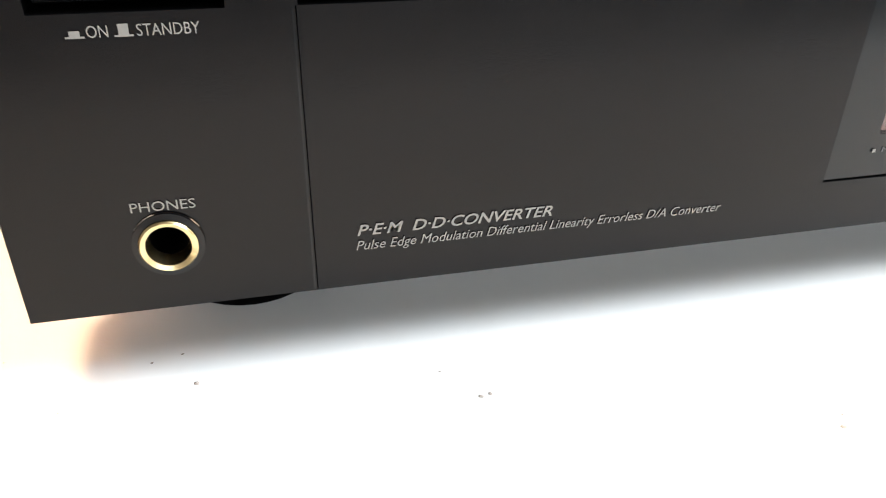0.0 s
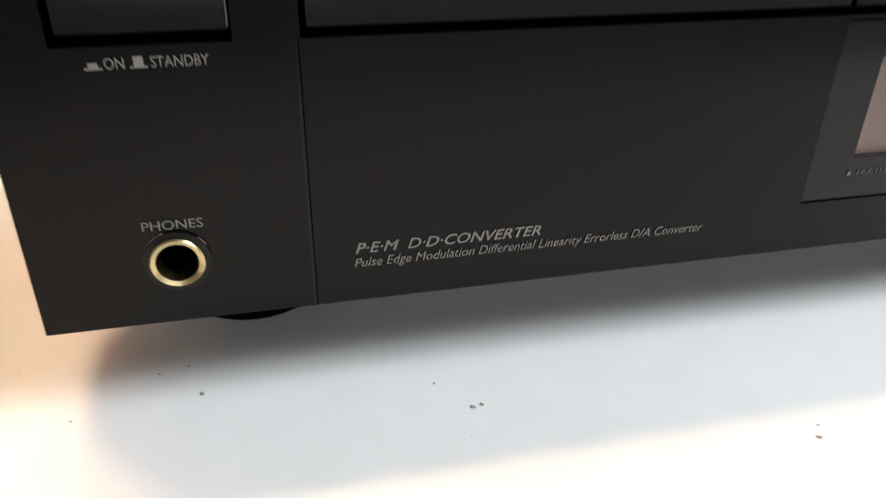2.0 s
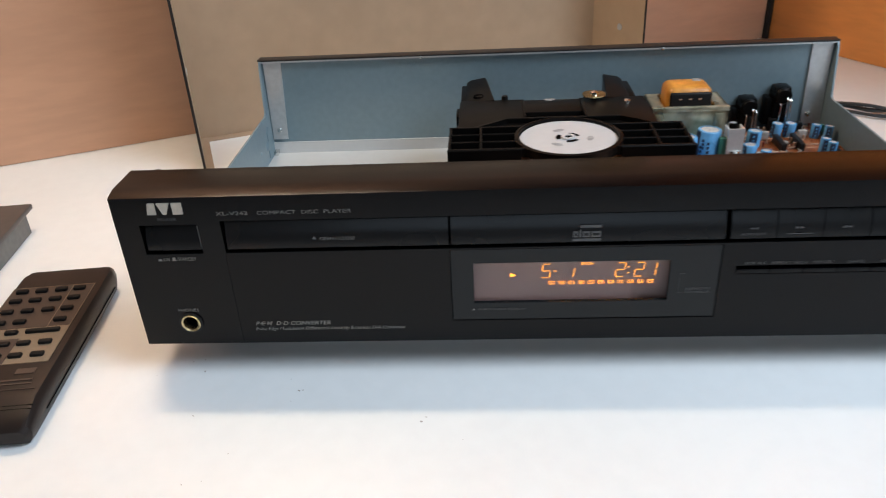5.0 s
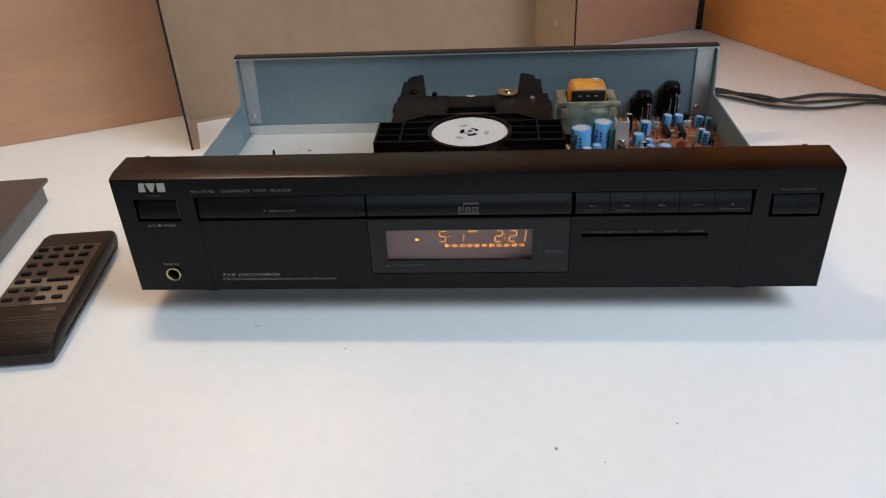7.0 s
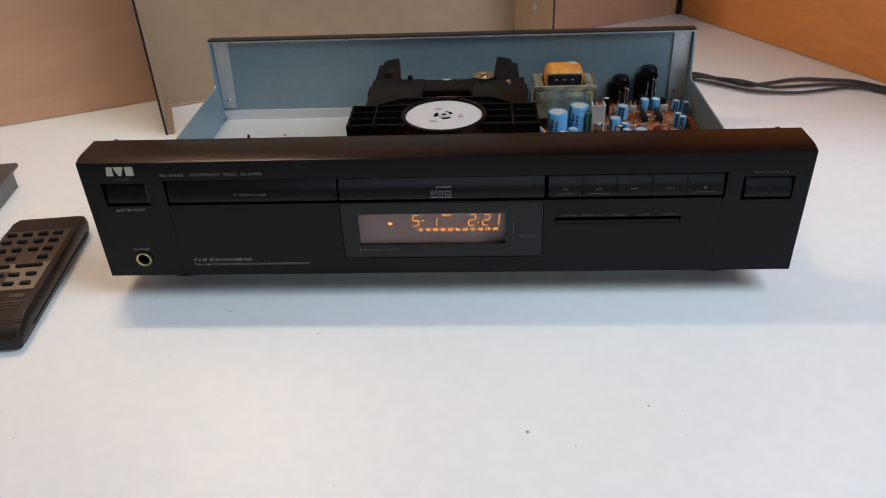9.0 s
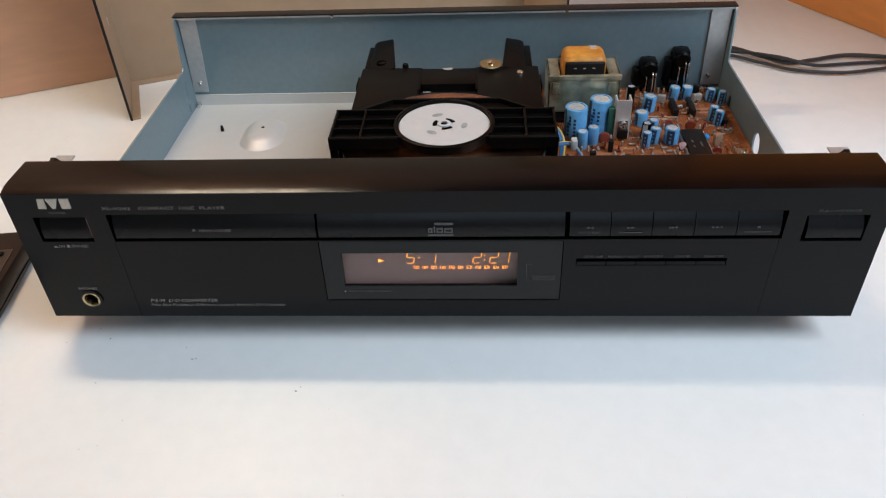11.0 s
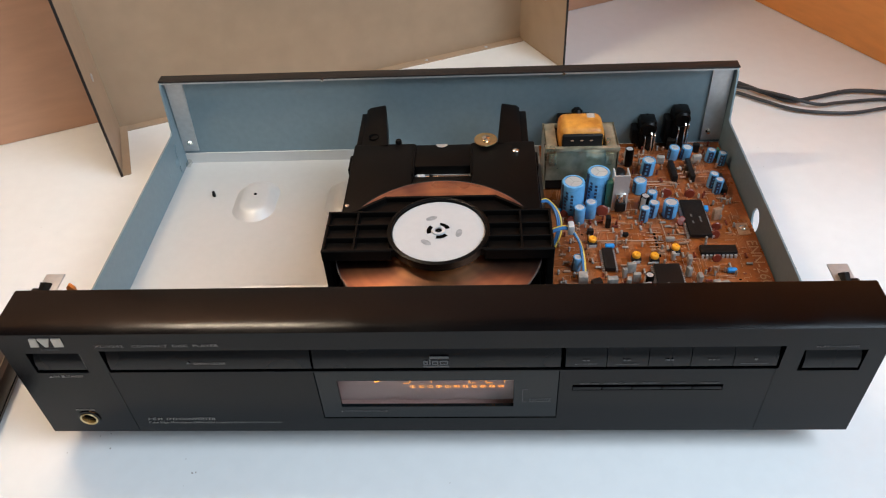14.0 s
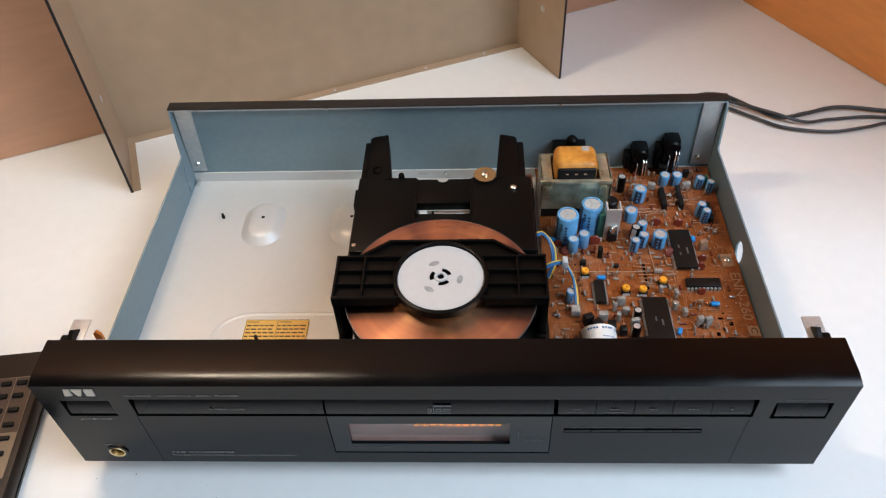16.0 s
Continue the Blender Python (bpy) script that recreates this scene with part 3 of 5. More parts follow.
words("lettering", "OPEN / CLOSE", player, 0.0958, 0.1122, 0.0771, 0.0787, "print_mid", 0.0001)
part("eject_symbol", Build().add([(0.0922, 0.0001, 0.0776), (0.0941, 0.0001, 0.0776), (0.0941, 0.0001, 0.0780), (0.09315, 0.0001, 0.0793), (0.0922, 0.0001, 0.0780)], [(0, 1, 2, 3, 4)], "print_dim"), player)
# maker's badge as three plain blocks, the middle one tapered
badge = Build()
for q in (((0.0172, 0.0926), (0.0214, 0.0926), (0.0214, 0.0983), (0.0182, 0.0983)),
          ((0.0246, 0.0926), (0.0262, 0.0926), (0.0284, 0.0983), (0.0224, 0.0983)),
          ((0.0294, 0.0926), (0.0340, 0.0926), (0.0340, 0.0983), (0.0294, 0.0983))):
    badge.prism(list(q), "y", -0.0008, 0.0002, "logo")
part("maker_badge", badge, player, "raised pale silver badge")
# disc emblem on the flap: plain outlined blocks
emblem = Build()
for xa, xb, za, zb in ((0.2128, 0.2150, 0.0757, 0.0786), (0.2157, 0.2164, 0.0757, 0.0795), (0.2171, 0.2203, 0.0757, 0.0786), (0.2210, 0.2252, 0.0757, 0.0786), (0.2160, 0.2255, 0.0806, 0.0818), (0.2126, 0.2255, 0.0738, 0.0749)):
    emblem.box(xa, xb, 0.00005, 0.0005, za, zb, "print_dim")
    if zb - za > 0.002 and xb - xa > 0.002:
        emblem.box(xa + 0.0006, xb - 0.0006, 0.00001, 0.0005, za + 0.0008, zb - 0.0008, "button")
part("disc_emblem", emblem, player, "pale grey disc emblem")
for x, s in ((0.2935, -1), (0.3138, 1)):
    b = Build()
    for dx in (-0.0012, 0.0008):
        b.add([(x + dx - s * 0.0009, 0.0001, 0.0776), (x + dx - s * 0.0009, 0.0001, 0.0790), (x + dx + s * 0.0009, 0.0001, 0.0783)], [(0, 1, 2)], "print_dim")
    part("search_symbol", b, player)
for x, s in ((0.3347, -1), (0.3553, 1)):
    b = Build()
    for dx in (-0.0014, 0.0006):
        b.add([(x + dx - s * 0.0009, 0.0001, 0.0776), (x + dx - s * 0.0009, 0.0001, 0.0790), (x + dx + s * 0.0009, 0.0001, 0.0783)], [(0, 1, 2)], "print_dim")
    for xb in (x + s * 0.0019, x + s * 0.0025):
        b.add([(xb, 0.0001, 0.0776), (xb + 0.0003, 0.0001, 0.0776), (xb + 0.0003, 0.0001, 0.0790), (xb, 0.0001, 0.0790)], [(0, 1, 2, 3)], "print_dim")
    part("skip_symbol", b, player)
part("stop_symbol", Build().add([(0.3750, 0.0001, 0.0776), (0.3765, 0.0001, 0.0776), (0.3765, 0.0001, 0.0790), (0.3750, 0.0001, 0.0790)], [(0, 1, 2, 3)], "print_dim"), player)
words("lettering", "AUTO EDIT", player, 0.2880, 0.2990, 0.0748, 0.0760, "print_dim", 0.0001)
for xa, xb in ((0.3080, 0.3195), (0.3690, 0.3825)):
    part("lettering_bar", Build().add([(xa, 0.0001, 0.0751), (xb, 0.0001, 0.0751), (xb, 0.0001, 0.0755), (xa, 0.0001, 0.0755)], [(0, 1, 2, 3)], "print_dim"), player)
for text, xa, xb in (("SIDE A/B", 0.2917, 0.3013), ("REPEAT ALL/1", 0.3040, 0.3195), ("MEMORY", 0.3222, 0.3315), ("CANCEL", 0.3374, 0.3455), ("RANDOM", 0.3523, 0.3615)):
    words("lettering", text, player, xa, xb, 0.0597, 0.0611, "print_dim")
words("lettering", "PLAY ▶/ II PAUSE".replace("▶", ">"), player, 0.4020, 0.4220, 0.0873, 0.0887, "print_dim")
words("lettering", "REMOTE", player, 0.2662, 0.2780, 0.0462, 0.0474, "print_dim", 0.0002)
words("lettering", "SENSOR", player, 0.2662, 0.2780, 0.0444, 0.0456, "print_dim", 0.0002)
bracket = Build()
for xa, xb, za, zb in ((0.2628, 0.26295, 0.0445, 0.0553), (0.2628, 0.2655, 0.05515, 0.0553), (0.2628, 0.2648, 0.0445, 0.04465)):
    bracket.add([(xa, 0.0002, za), (xb, 0.0002, za), (xb, 0.0002, zb), (xa, 0.0002, zb)], [(0, 1, 2, 3)], "print_dim")
part("bracket_mark", bracket, player)
words("lettering", "MULTI MODE DISPLAY", player, 0.1685, 0.1912, 0.0364, 0.0375, "print_dim", 0.0002)
part("square_mark", Build().add([(0.1660, 0.0001, 0.0365), (0.1668, 0.0001, 0.0365), (0.1668, 0.0001, 0.0373), (0.1660, 0.0001, 0.0373)], [(0, 1, 2, 3)], "print"), player)

# feet
for fx, fy in ((0.0368, 0.0420), (0.3982, 0.0420), (0.0385, 0.235), (0.3965, 0.235)):
    part("foot", Build().lathe((fx, fy, 0), [(0.0001, 0), (0.0160, 0), (0.0176, 0.0012), (0.0188, 0.0085), (0.0197, 0.0160), (0.0001, 0.0160)], "gap", 32), player, "round black foot")

# chassis
FL = 0.0172
tray = Build()
tray.box(0.004, 0.429, 0.026, 0.2600, 0.0160, FL, "floor")
tray.box(0.004, 0.429, 0.2585, 0.2600, FL, 0.0262, "floor")
chassis = part("chassis_floor", tray, player, "pale galvanised chassis floor with embossed bumps")


def emboss(cx, cy, w, l, h=0.0055, turn=0.0):
    b, n = Build(), 40
    loops = []
    for k, (s, z) in enumerate(((0.0, 0.0001), (0.0011, 0.0008), (0.0058, h - 0.0009), (0.0074, h - 0.0001), (0.0115, h + 0.0002))):
        loop = []
        for i in range(n):
            a = 2 * math.pi * i / n
            r = max(w / 2 - s, 0.0006)
            straight = (l - w) / 2
            loop.append((cx + r * math.cos(a), cy + r * math.sin(a) + (straight if math.sin(a) >= 0 else -straight), FL + z))
        loops.append(loop)
    vs = [p for l2 in loops for p in l2]
    fs = [(k * n + i, k * n + (i + 1) % n, (k + 1) * n + (i + 1) % n, (k + 1) * n + i) for k in range(len(loops) - 1) for i in range(n)]
    fs.append(tuple(range((len(loops) - 1) * n, len(loops) * n)))
    b.add(vs, fs, "floor")
    b.lathe((cx, cy + 0.002, FL + h + 0.0003), [(0.0001, 0), (0.0014, 0)], "gap", 16)
    return b


for ex in (0.0715, 0.1420):
    part("embossed_bump", emboss(ex, 0.2065, 0.0330, 0.0490), chassis)
step = Build().tube(smooth_path([(0.0545, 0.060, FL), (0.0550, 0.090, FL), (0.0600, 0.106, FL), (0.0760, 0.1145, FL), (0.110, 0.1155, FL), (0.150, 0.1155, FL)], 8), 0.0016, "floor", 8, 0.35)
part("pressed_ridge", step, chassis)
part("black_post", Build().lathe((0.0372, 0.2140, FL), [(0.0013, 0), (0.0013, 0.0022), (0.0010, 0.0026), (0.0010, 0.0044), (0.0001, 0.0044)], "plastic", 14), chassis)
part("black_post", Build().lathe((0.088, 0.0915, FL), [(0.0017, 0), (0.0012, 0.0034), (0.0012, 0.0060), (0.0001, 0.0060)], "plastic", 14), chassis)
part("warning_label", Build().box(0.0772, 0.1222, 0.0880, 0.1100, FL + 0.0001, FL + 0.0004, "label"), chassis, "yellow warning label with dark small print")
ink = Build()
for col in (0.0782, 0.1003):
    for row in range(1, 6):
        y = 0.1078 - row * 0.0031
        x = col
        while x < col + 0.0185:
            w = random.uniform(0.0018, 0.0042)
            ink.box(x, min(x + w, col + 0.0205), y - 0.0006, y + 0.0005, FL + 0.0004, FL + 0.0005, "ink")
            x += w + 0.0009
for xa, xb, ya, yb in ((0.0774, 0.1220, 0.1095, 0.1098), (0.0774, 0.1220, 0.0882, 0.0885), (0.0774, 0.0777, 0.0882, 0.1098), (0.1217, 0.1220, 0.0882, 0.1098)):
    ink.box(xa, xb, ya, yb, FL + 0.0004, FL + 0.0005, "ink")
for text, xa, xb in (("DANGER", 0.0785, 0.0865), ("WARNING", 0.1006, 0.1100)):
    words("label_word", text, chassis, xa, xb, 0.0, 0.0018, "ink", at=pose(0, 0.1068, FL + 0.0005, 0, 0, 0))
ink.box(0.0996, 0.0999, 0.0885, 0.1095, FL + 0.0004, FL + 0.0005, "ink")
sticker_ink = part("label_print", ink, chassis)
sticker_ink["kind"] = "stuff"

# side walls: low, rising to full height at the rear
def side_wall(x0, x1, hole):
    b = Build()
    outline = [(0.026, 0.0160), (0.2600, 0.0160), (0.2600, 0.0915), (0.2560, 0.0920), (0.2535, 0.0890), (0.2490, 0.0540), (0.2460, 0.0520), (0.026, 0.0520)]
    if not hole:
        b.prism(outline, "x", x0, x1, "blue")
        return b
    # wall in vertical strips, with an oval opening
    cy, cz, ry, rz = 0.1585, 0.0315, 0.0068, 0.0090
    n = 24
    oval = [(cy + ry * math.cos(2 * math.pi * i / n), cz + rz * math.sin(2 * math.pi * i / n)) for i in range(n)]
    ya, yb, za, zb = cy - 0.010, cy + 0.010, 0.0160, 0.0520
    square = []
    for i in range(n):
        c, s = math.cos(2 * math.pi * i / n), math.sin(2 * math.pi * i / n)
        k = 1 / max(abs(c), abs(s))
        square.append((cy + 0.010 * c * k, (za + zb) / 2 + (zb - za) / 2 * s * k))
    for x in (x0, x1):
        for i in range(n):
            j = (i + 1) % n
            b.add([(x, *square[i]), (x, *square[j]), (x, *oval[j]), (x, *oval[i])], [(0, 1, 2, 3)], "blue")
    for i in range(n):
        j = (i + 1) % n
        b.add([(x0, *oval[i]), (x0, *oval[j]), (x1, *oval[j]), (x1, *oval[i])], [(0, 1, 2, 3)], "blue")
    b.add([(x0, ya, zb), (x0, yb, zb), (x1, yb, zb), (x1, ya, zb)], [(0, 1, 2, 3)], "blue")
    b.prism([(0.026, za), (ya, za), (ya, zb), (0.026, zb)], "x", x0, x1, "blue")
    b.prism([(yb, za), (0.2600, za), (0.2600, 0.0915), (0.2560, 0.0920), (0.2535, 0.0890), (0.2490, 0.0540), (0.2460, 0.0520), (yb, zb)], "x", x0, x1, "blue")
    return b


part("side_wall", side_wall(0.0030, 0.0042, False), player, "low blue-grey steel side wall rising at the rear")
part("side_wall", side_wall(0.4278, 0.4290, True), player, "low blue-grey steel side wall with an oval opening")
bump = Build()
for k in range(2):
    bump.lathe((0.0042, 0.2405 - k * 0.018, 0.0300 + k * 0.001), [(0.0001, 0.0014 - 0.0008 * k), (0.0024 - 0.0010 * k, 0.0012 - 0.0008 * k), (0.0042 - 0.0025 * k, 0.0)], "blue", 16, "x")
part("pressed_bump", bump, player)

# rear panel: blue inside, dark outside, folded over the top
rear_panel = part("rear_panel", Build().box(0.0030, 0.4290, 0.2602, 0.2610, 0.0160, 0.0918, "blue"), player, "rear panel, blue-grey inside with a dark folded top edge")
part("outer_sheet", Build().box(0.0020, 0.4300, 0.2612, 0.2622, 0.0160, 0.0919, "lip"), rear_panel, "dark painted outer sheet")
part("folded_edge", Build().box(0.0020, 0.4300, 0.2560, 0.2654, 0.0920, 0.0932, "lip", 0.0004), rear_panel, "dark folded edge")
part("inner_fold", Build().box(0.0035, 0.4285, 0.2559, 0.2563, 0.0908, 0.0918, "zinc"), rear_panel)
for x0, x1, xs in ((0.0045, 0.0190, 0.0105), (0.4130, 0.4276, 0.4175)):
    b = Build()
    lean = 0.003 if x0 < 0.2 else -0.003
    q = [(x0, 0.0290), (x1 - max(lean, 0), 0.0290), (x1, 0.0905), (x0 + 0.001, 0.0905)] if x0 < 0.2 else [(x0, 0.0290), (x1, 0.0290), (x1 - 0.001, 0.0905), (x0 - 0.001, 0.0905)]
    b.prism(q, "y", 0.2585, 0.2600, "zinc")
    part("corner_bracket", b, rear_panel, "bare zinc corner bracket")
    part("screw", Build().lathe((xs, 0.2584, 0.0365), [(0.0001, -0.0016), (0.0014, -0.0014), (0.0022, 0.0)], "chrome", 16, "y"), rear_panel)
for xs in (0.126, 0.304):
    part("screw", Build().lathe((xs, 0.2568, 0.0912), [(0.0001, -0.0012), (0.0011, -0.0010), (0.0016, 0.0)], "chrome", 14, "y"), rear_panel)

part("corner_tab", Build().box(0.0046, 0.0078, 0.2520, 0.2584, FL, FL + 0.0036, "chrome", 0.0004), player, "small bright tab in the rear corner")
part("corner_rib", Build().prism([(0.2415, 0.0200), (0.2470, 0.0200), (0.2480, 0.0420), (0.2455, 0.0440), (0.2425, 0.0400)], "x", 0.0040, 0.0050, "blue"), player, "pressed rib of the side wall")
# cover catches behind the front corners
for x0, s in ((0.0020, 1), (0.4330, -1)):
    b = Build()
    xa, xb = sorted((x0, x0 + s * 0.0115))
    b.box(xa + 0.001, xb, 0.0305, 0.0520, 0.0915, 0.0925, "zinc", 0.0003)
    catch = part("cover_catch", b, player, "bare metal tab with a black clip")
    c = Build()
    xm = x0 + s * 0.0065
    c.prism([(0.0302, 0.088), (0.0445, 0.088), (0.0440, 0.0935), (0.0395, 0.0985), (0.0365, 0.0975), (0.0302, 0.0950)], "x", xm - 0.0012, xm + 0.0012, "plastic")
    xc, xd = sorted((x0 - s * 0.0005, x0 + s * 0.0060))
    c.box(xc, xd, 0.0302, 0.0390, 0.0900, 0.0955, "plastic", 0.0014, 3)
    part("clip", c, catch, "black plastic clip")
part("orange_lug", Build().prism([(0.0180, 0.080), (0.0225, 0.080), (0.0225, 0.0915), (0.0203, 0.0945), (0.0184, 0.0925)], "y", 0.0410, 0.0430, "orange_flag"), player, "small orange plastic lug")
part("white_pad", Build().box(0.0225, 0.0290, 0.0305, 0.0360, 0.0800, 0.0945, "white", 0.0005), player)

# ---- disc transport ----
transport = part("disc_transport", Build().box(0.160, 0.277, 0.075, 0.186, FL, 0.0660, "plastic", 0.002), player, "black plastic disc transport")
DZ = 0.0785

for box, r in (((0.1565, 0.1985, 0.118, 0.1905, 0.064, DZ), 0.0012), ((0.2365, 0.2790, 0.118, 0.1905, 0.064, DZ), 0.0012),
               ((0.1980, 0.2370, 0.1640, 0.1886, 0.066, DZ - 0.0003), 0.0006), ((0.1985, 0.2365, 0.120, 0.1540, 0.064, DZ - 0.001), 0.0008)):
    part("deck_plate", Build().box(*box, "plastic", r), transport)
part("deck_notch", Build().lathe((0.2165, 0.1884, DZ + 0.0002), [(0.0001, 0), (0.0040, 0)], "zinc", 16, part=0.5, turn=Matrix.Rotation(math.pi, 3, "Z")), transport)
# shallow ribs along the deck's flanks
for xa, xb in ((0.1546, 0.1566), (0.2788, 0.2806)):
    part("deck_flank", Build().box(xa, xb, 0.1640, 0.1800, 0.052, DZ - 0.0016, "plastic", 0.0008), transport)
    part("deck_flank", Build().box(xa + 0.0004, xb - 0.0002, 0.1200, 0.1600, 0.050, DZ - 0.0060, "plastic", 0.0006), transport)
part("deck_rib", Build().box(0.1975, 0.1992, 0.1540, 0.1880, DZ - 0.002, DZ + 0.0006, "plastic", 0.0004), transport)
part("deck_rib", Build().box(0.2358, 0.2375, 0.1540, 0.1880, DZ - 0.002, DZ + 0.0006, "plastic", 0.0004), transport)


def arm(s, outer, step, root, tip, end):
    """A rear arm: tapering tongue whose top falls outwards, with a lower step along its outer side."""
    b = Build()
    rows = [(0.1880, root, DZ + 0.0006), (0.2050, root + (tip - root) * 0.38, DZ + 0.0010), (end - 0.0030, tip, 0.0803), (end, tip - s * 0.0004, 0.0797)]
    vs = []
    for y, xi, z in rows:
        vs += [(step, y, 0.060), (step, y, z - 0.0034), (step + s * 0.0025, y, z - 0.0018), (xi - s * 0.0006, y, z), (xi, y, z - 0.0006), (xi, y, 0.060)]
    k = 6
    fs = [(i * k + j, i * k + (j + 1) % k, i * k + k + (j + 1) % k, i * k + k + j) for i in range(len(rows) - 1) for j in range(k)]
    b.add(vs, fs + [tuple(range(k)), tuple(range(len(vs) - k, len(vs)))], "plastic")
    b.box(*sorted((outer, step + s * 0.0004)), 0.1860, end - 0.0034, 0.060, 0.0752, "plastic", 0.0007)
    return b


part("deck_arm", arm(1, 0.1568, 0.1606, 0.1800, 0.1746, 0.2376), transport)
part("deck_arm", arm(-1, 0.2756, 0.2708, 0.2540, 0.2578, 0.2364), transport)
part("arm_socket", Build().lathe((0.1690, 0.1985, DZ - 0.0008), [(0.0001, 0.0002), (0.0022, 0.0002), (0.0034, 0.0014), (0.0037, 0.0)], "gap", 20), transport)
part("peg", Build().lathe((0.1867, 0.1914, 0.0660), [(0.0022, 0), (0.0022, 0.0136), (0.0017, 0.0147), (0.0001, 0.0147)], "plastic", 18), transport)
pick = Build().box(0.1990, 0.2360, 0.1545, 0.1638, 0.066, 0.0720, "zinc", 0.0008)
pick.box(0.2000, 0.2350, 0.1590, 0.1605, 0.0720, 0.0735, "chrome", 0.0003).box(0.2005, 0.2060, 0.1550, 0.1600, 0.0720, 0.0750, "white", 0.0006).box(0.2090, 0.2110, 0.1550, 0.1600, 0.0720, 0.0745, "plastic", 0.0004)
part("pickup", pick, transport, "bright metal pickup sled in its slot")
wash = Build().lathe((0.2462, 0.1905, DZ + 0.0010), [(0.0001, 0.0002), (0.0078, 0.0), (0.0080, 0.0005), (0.0078, 0.0010), (0.0001, 0.0012)], "brass", 32)
wash.lathe((0.2462, 0.1905, 0.066), [(0.0020, 0), (0.0020, DZ - 0.0650)], "plastic", 14)
wash.lathe((0.2462, 0.1905, DZ + 0.0021), [(0.0028, 0), (0.0026, 0.0012), (0.0014, 0.0020), (0.0001, 0.0021)], "chrome", 18)
part("brass_washer", wash, transport, "brass washer under a bright screw")
part("screw", Build().lathe((0.2660, 0.1780, DZ), [(0.0024, 0), (0.0022, 0.0012), (0.0012, 0.0020), (0.0001, 0.0021)], "chrome", 16), transport)
part("screw", Build().lathe((0.1595, 0.1235, DZ), [(0.0016, 0), (0.0014, 0.0008), (0.0001, 0.0012)], "chrome", 12), transport)
part("spindle", Build().lathe((0.2180, 0.0842, 0.0655), [(0.0165, 0), (0.0165, 0.0148), (0.0072, 0.0150), (0.0070, 0.0185), (0.0001, 0.0185)], "plastic", 32), transport)
# oblong hole and a screw on the step of the floor behind the deck
part("floor_slot", Build().prism([(0.1965 + 0.0046 * (1 if math.cos(a) > 0 else -1) * 0.55 + 0.0020 * math.cos(a), 0.0232 + 0.0013 * math.sin(a)) for a in [2 * math.pi * i / 20 for i in range(20)]], "y", 0.2581, 0.2586, "white"), chassis)
part("screw", Build().lathe((0.2150, 0.2586, 0.0235), [(0.0001, -0.0018), (0.0012, -0.0016), (0.0018, 0.0)], "chrome", 14, "y"), chassis)

# clamp bridge over the disc: ribbed bar with a round eye
CZ = 0.0928
HUB = (0.2183, 0.0840)


def bridge_box(name, *box, r=0.0003, seg=1):
    part(name, Build().box(*box, "plastic", r, seg), transport)


R_EYE = 0.0292
for s in (-1, 1):
    xo = 0.1532 if s < 0 else 0.2828

    def xx(v):
        return HUB[0] + s * v
    wide = abs(xo - HUB[0])
    for ya, yb in ((0.0670, 0.0686), (0.0776, 0.0786), (0.0886, 0.0896), (0.0998, 0.1014)):
        inner = math.sqrt(max(R_EYE ** 2 - ((ya + yb) / 2 - HUB[1]) ** 2, 0.0))
        bridge_box("bridge_rail", *sorted((xx(inner - 0.001), xo)), ya, yb, CZ - 0.0052, CZ)
    for v in (wide - 0.0016, wide - 0.0185):
        bridge_box("bridge_rib", *sorted((xx(v), xx(v + 0.0014))), 0.0674, 0.1010, CZ - 0.0052, CZ - 0.0001)
    bridge_box("bridge_web", *sorted((xx(R_EYE - 0.0015), xo)), 0.0674, 0.1010, CZ - 0.0055, CZ - 0.0035, r=0)
    part("bridge_shoulder", Build().prism([(xx(0.0325), 0.1143), (xx(0.0510), 0.1010), (xx(0.0300), 0.1010), (xx(0.0200), 0.1053), (xx(0.0160), 0.1143)], "z", CZ - 0.0052, CZ - 0.0030, "plastic"), transport)
    part("bridge_rail", Build().prism([(xx(0.0325), 0.1148), (xx(0.0515), 0.1012), (xx(0.0497), 0.1004), (xx(0.0320), 0.1132)], "z", CZ - 0.0052, CZ, "plastic"), transport)
    bridge_box("bridge_leg", *sorted((xo, xo - s * 0.0040)), 0.0674, 0.0738, 0.040, CZ - 0.0040, r=0.0006, seg=2)
    bridge_box("bridge_leg", *sorted((xo, xo - s * 0.0040)), 0.0758, 0.1010, 0.040, CZ - 0.0045, r=0.0006, seg=2)
    bridge_box("bridge_foot", *sorted((xo, xo - s * 0.0060)), 0.0658, 0.1018, 0.040, 0.0560, r=0.0006, seg=2)
    bridge_box("bridge_front", *sorted((xx(0.026), xo)), 0.0664, 0.0680, CZ - 0.0075, CZ - 0.0002, r=0.0004)
bridge_box("bridge_rail", HUB[0] - 0.0325, HUB[0] + 0.0325, 0.1130, 0.1148, CZ - 0.0052, CZ)
part("bridge_eye", Build().lathe((*HUB, CZ), [(0.0268, -0.0048), (0.0268, 0.0002), (0.0276, 0.0006), (0.0292, 0.0), (0.0292, -0.0048), (0.0268, -0.0048)], "plastic", 64), transport, "round black eye of the clamp bridge")
plate = Build()
plate.lathe((*HUB, CZ - 0.0034), [(0.0266, -0.0030), (0.0266, 0.0016), (0.0260, 0.0021), (0.0075, 0.0021)], "white", 64)
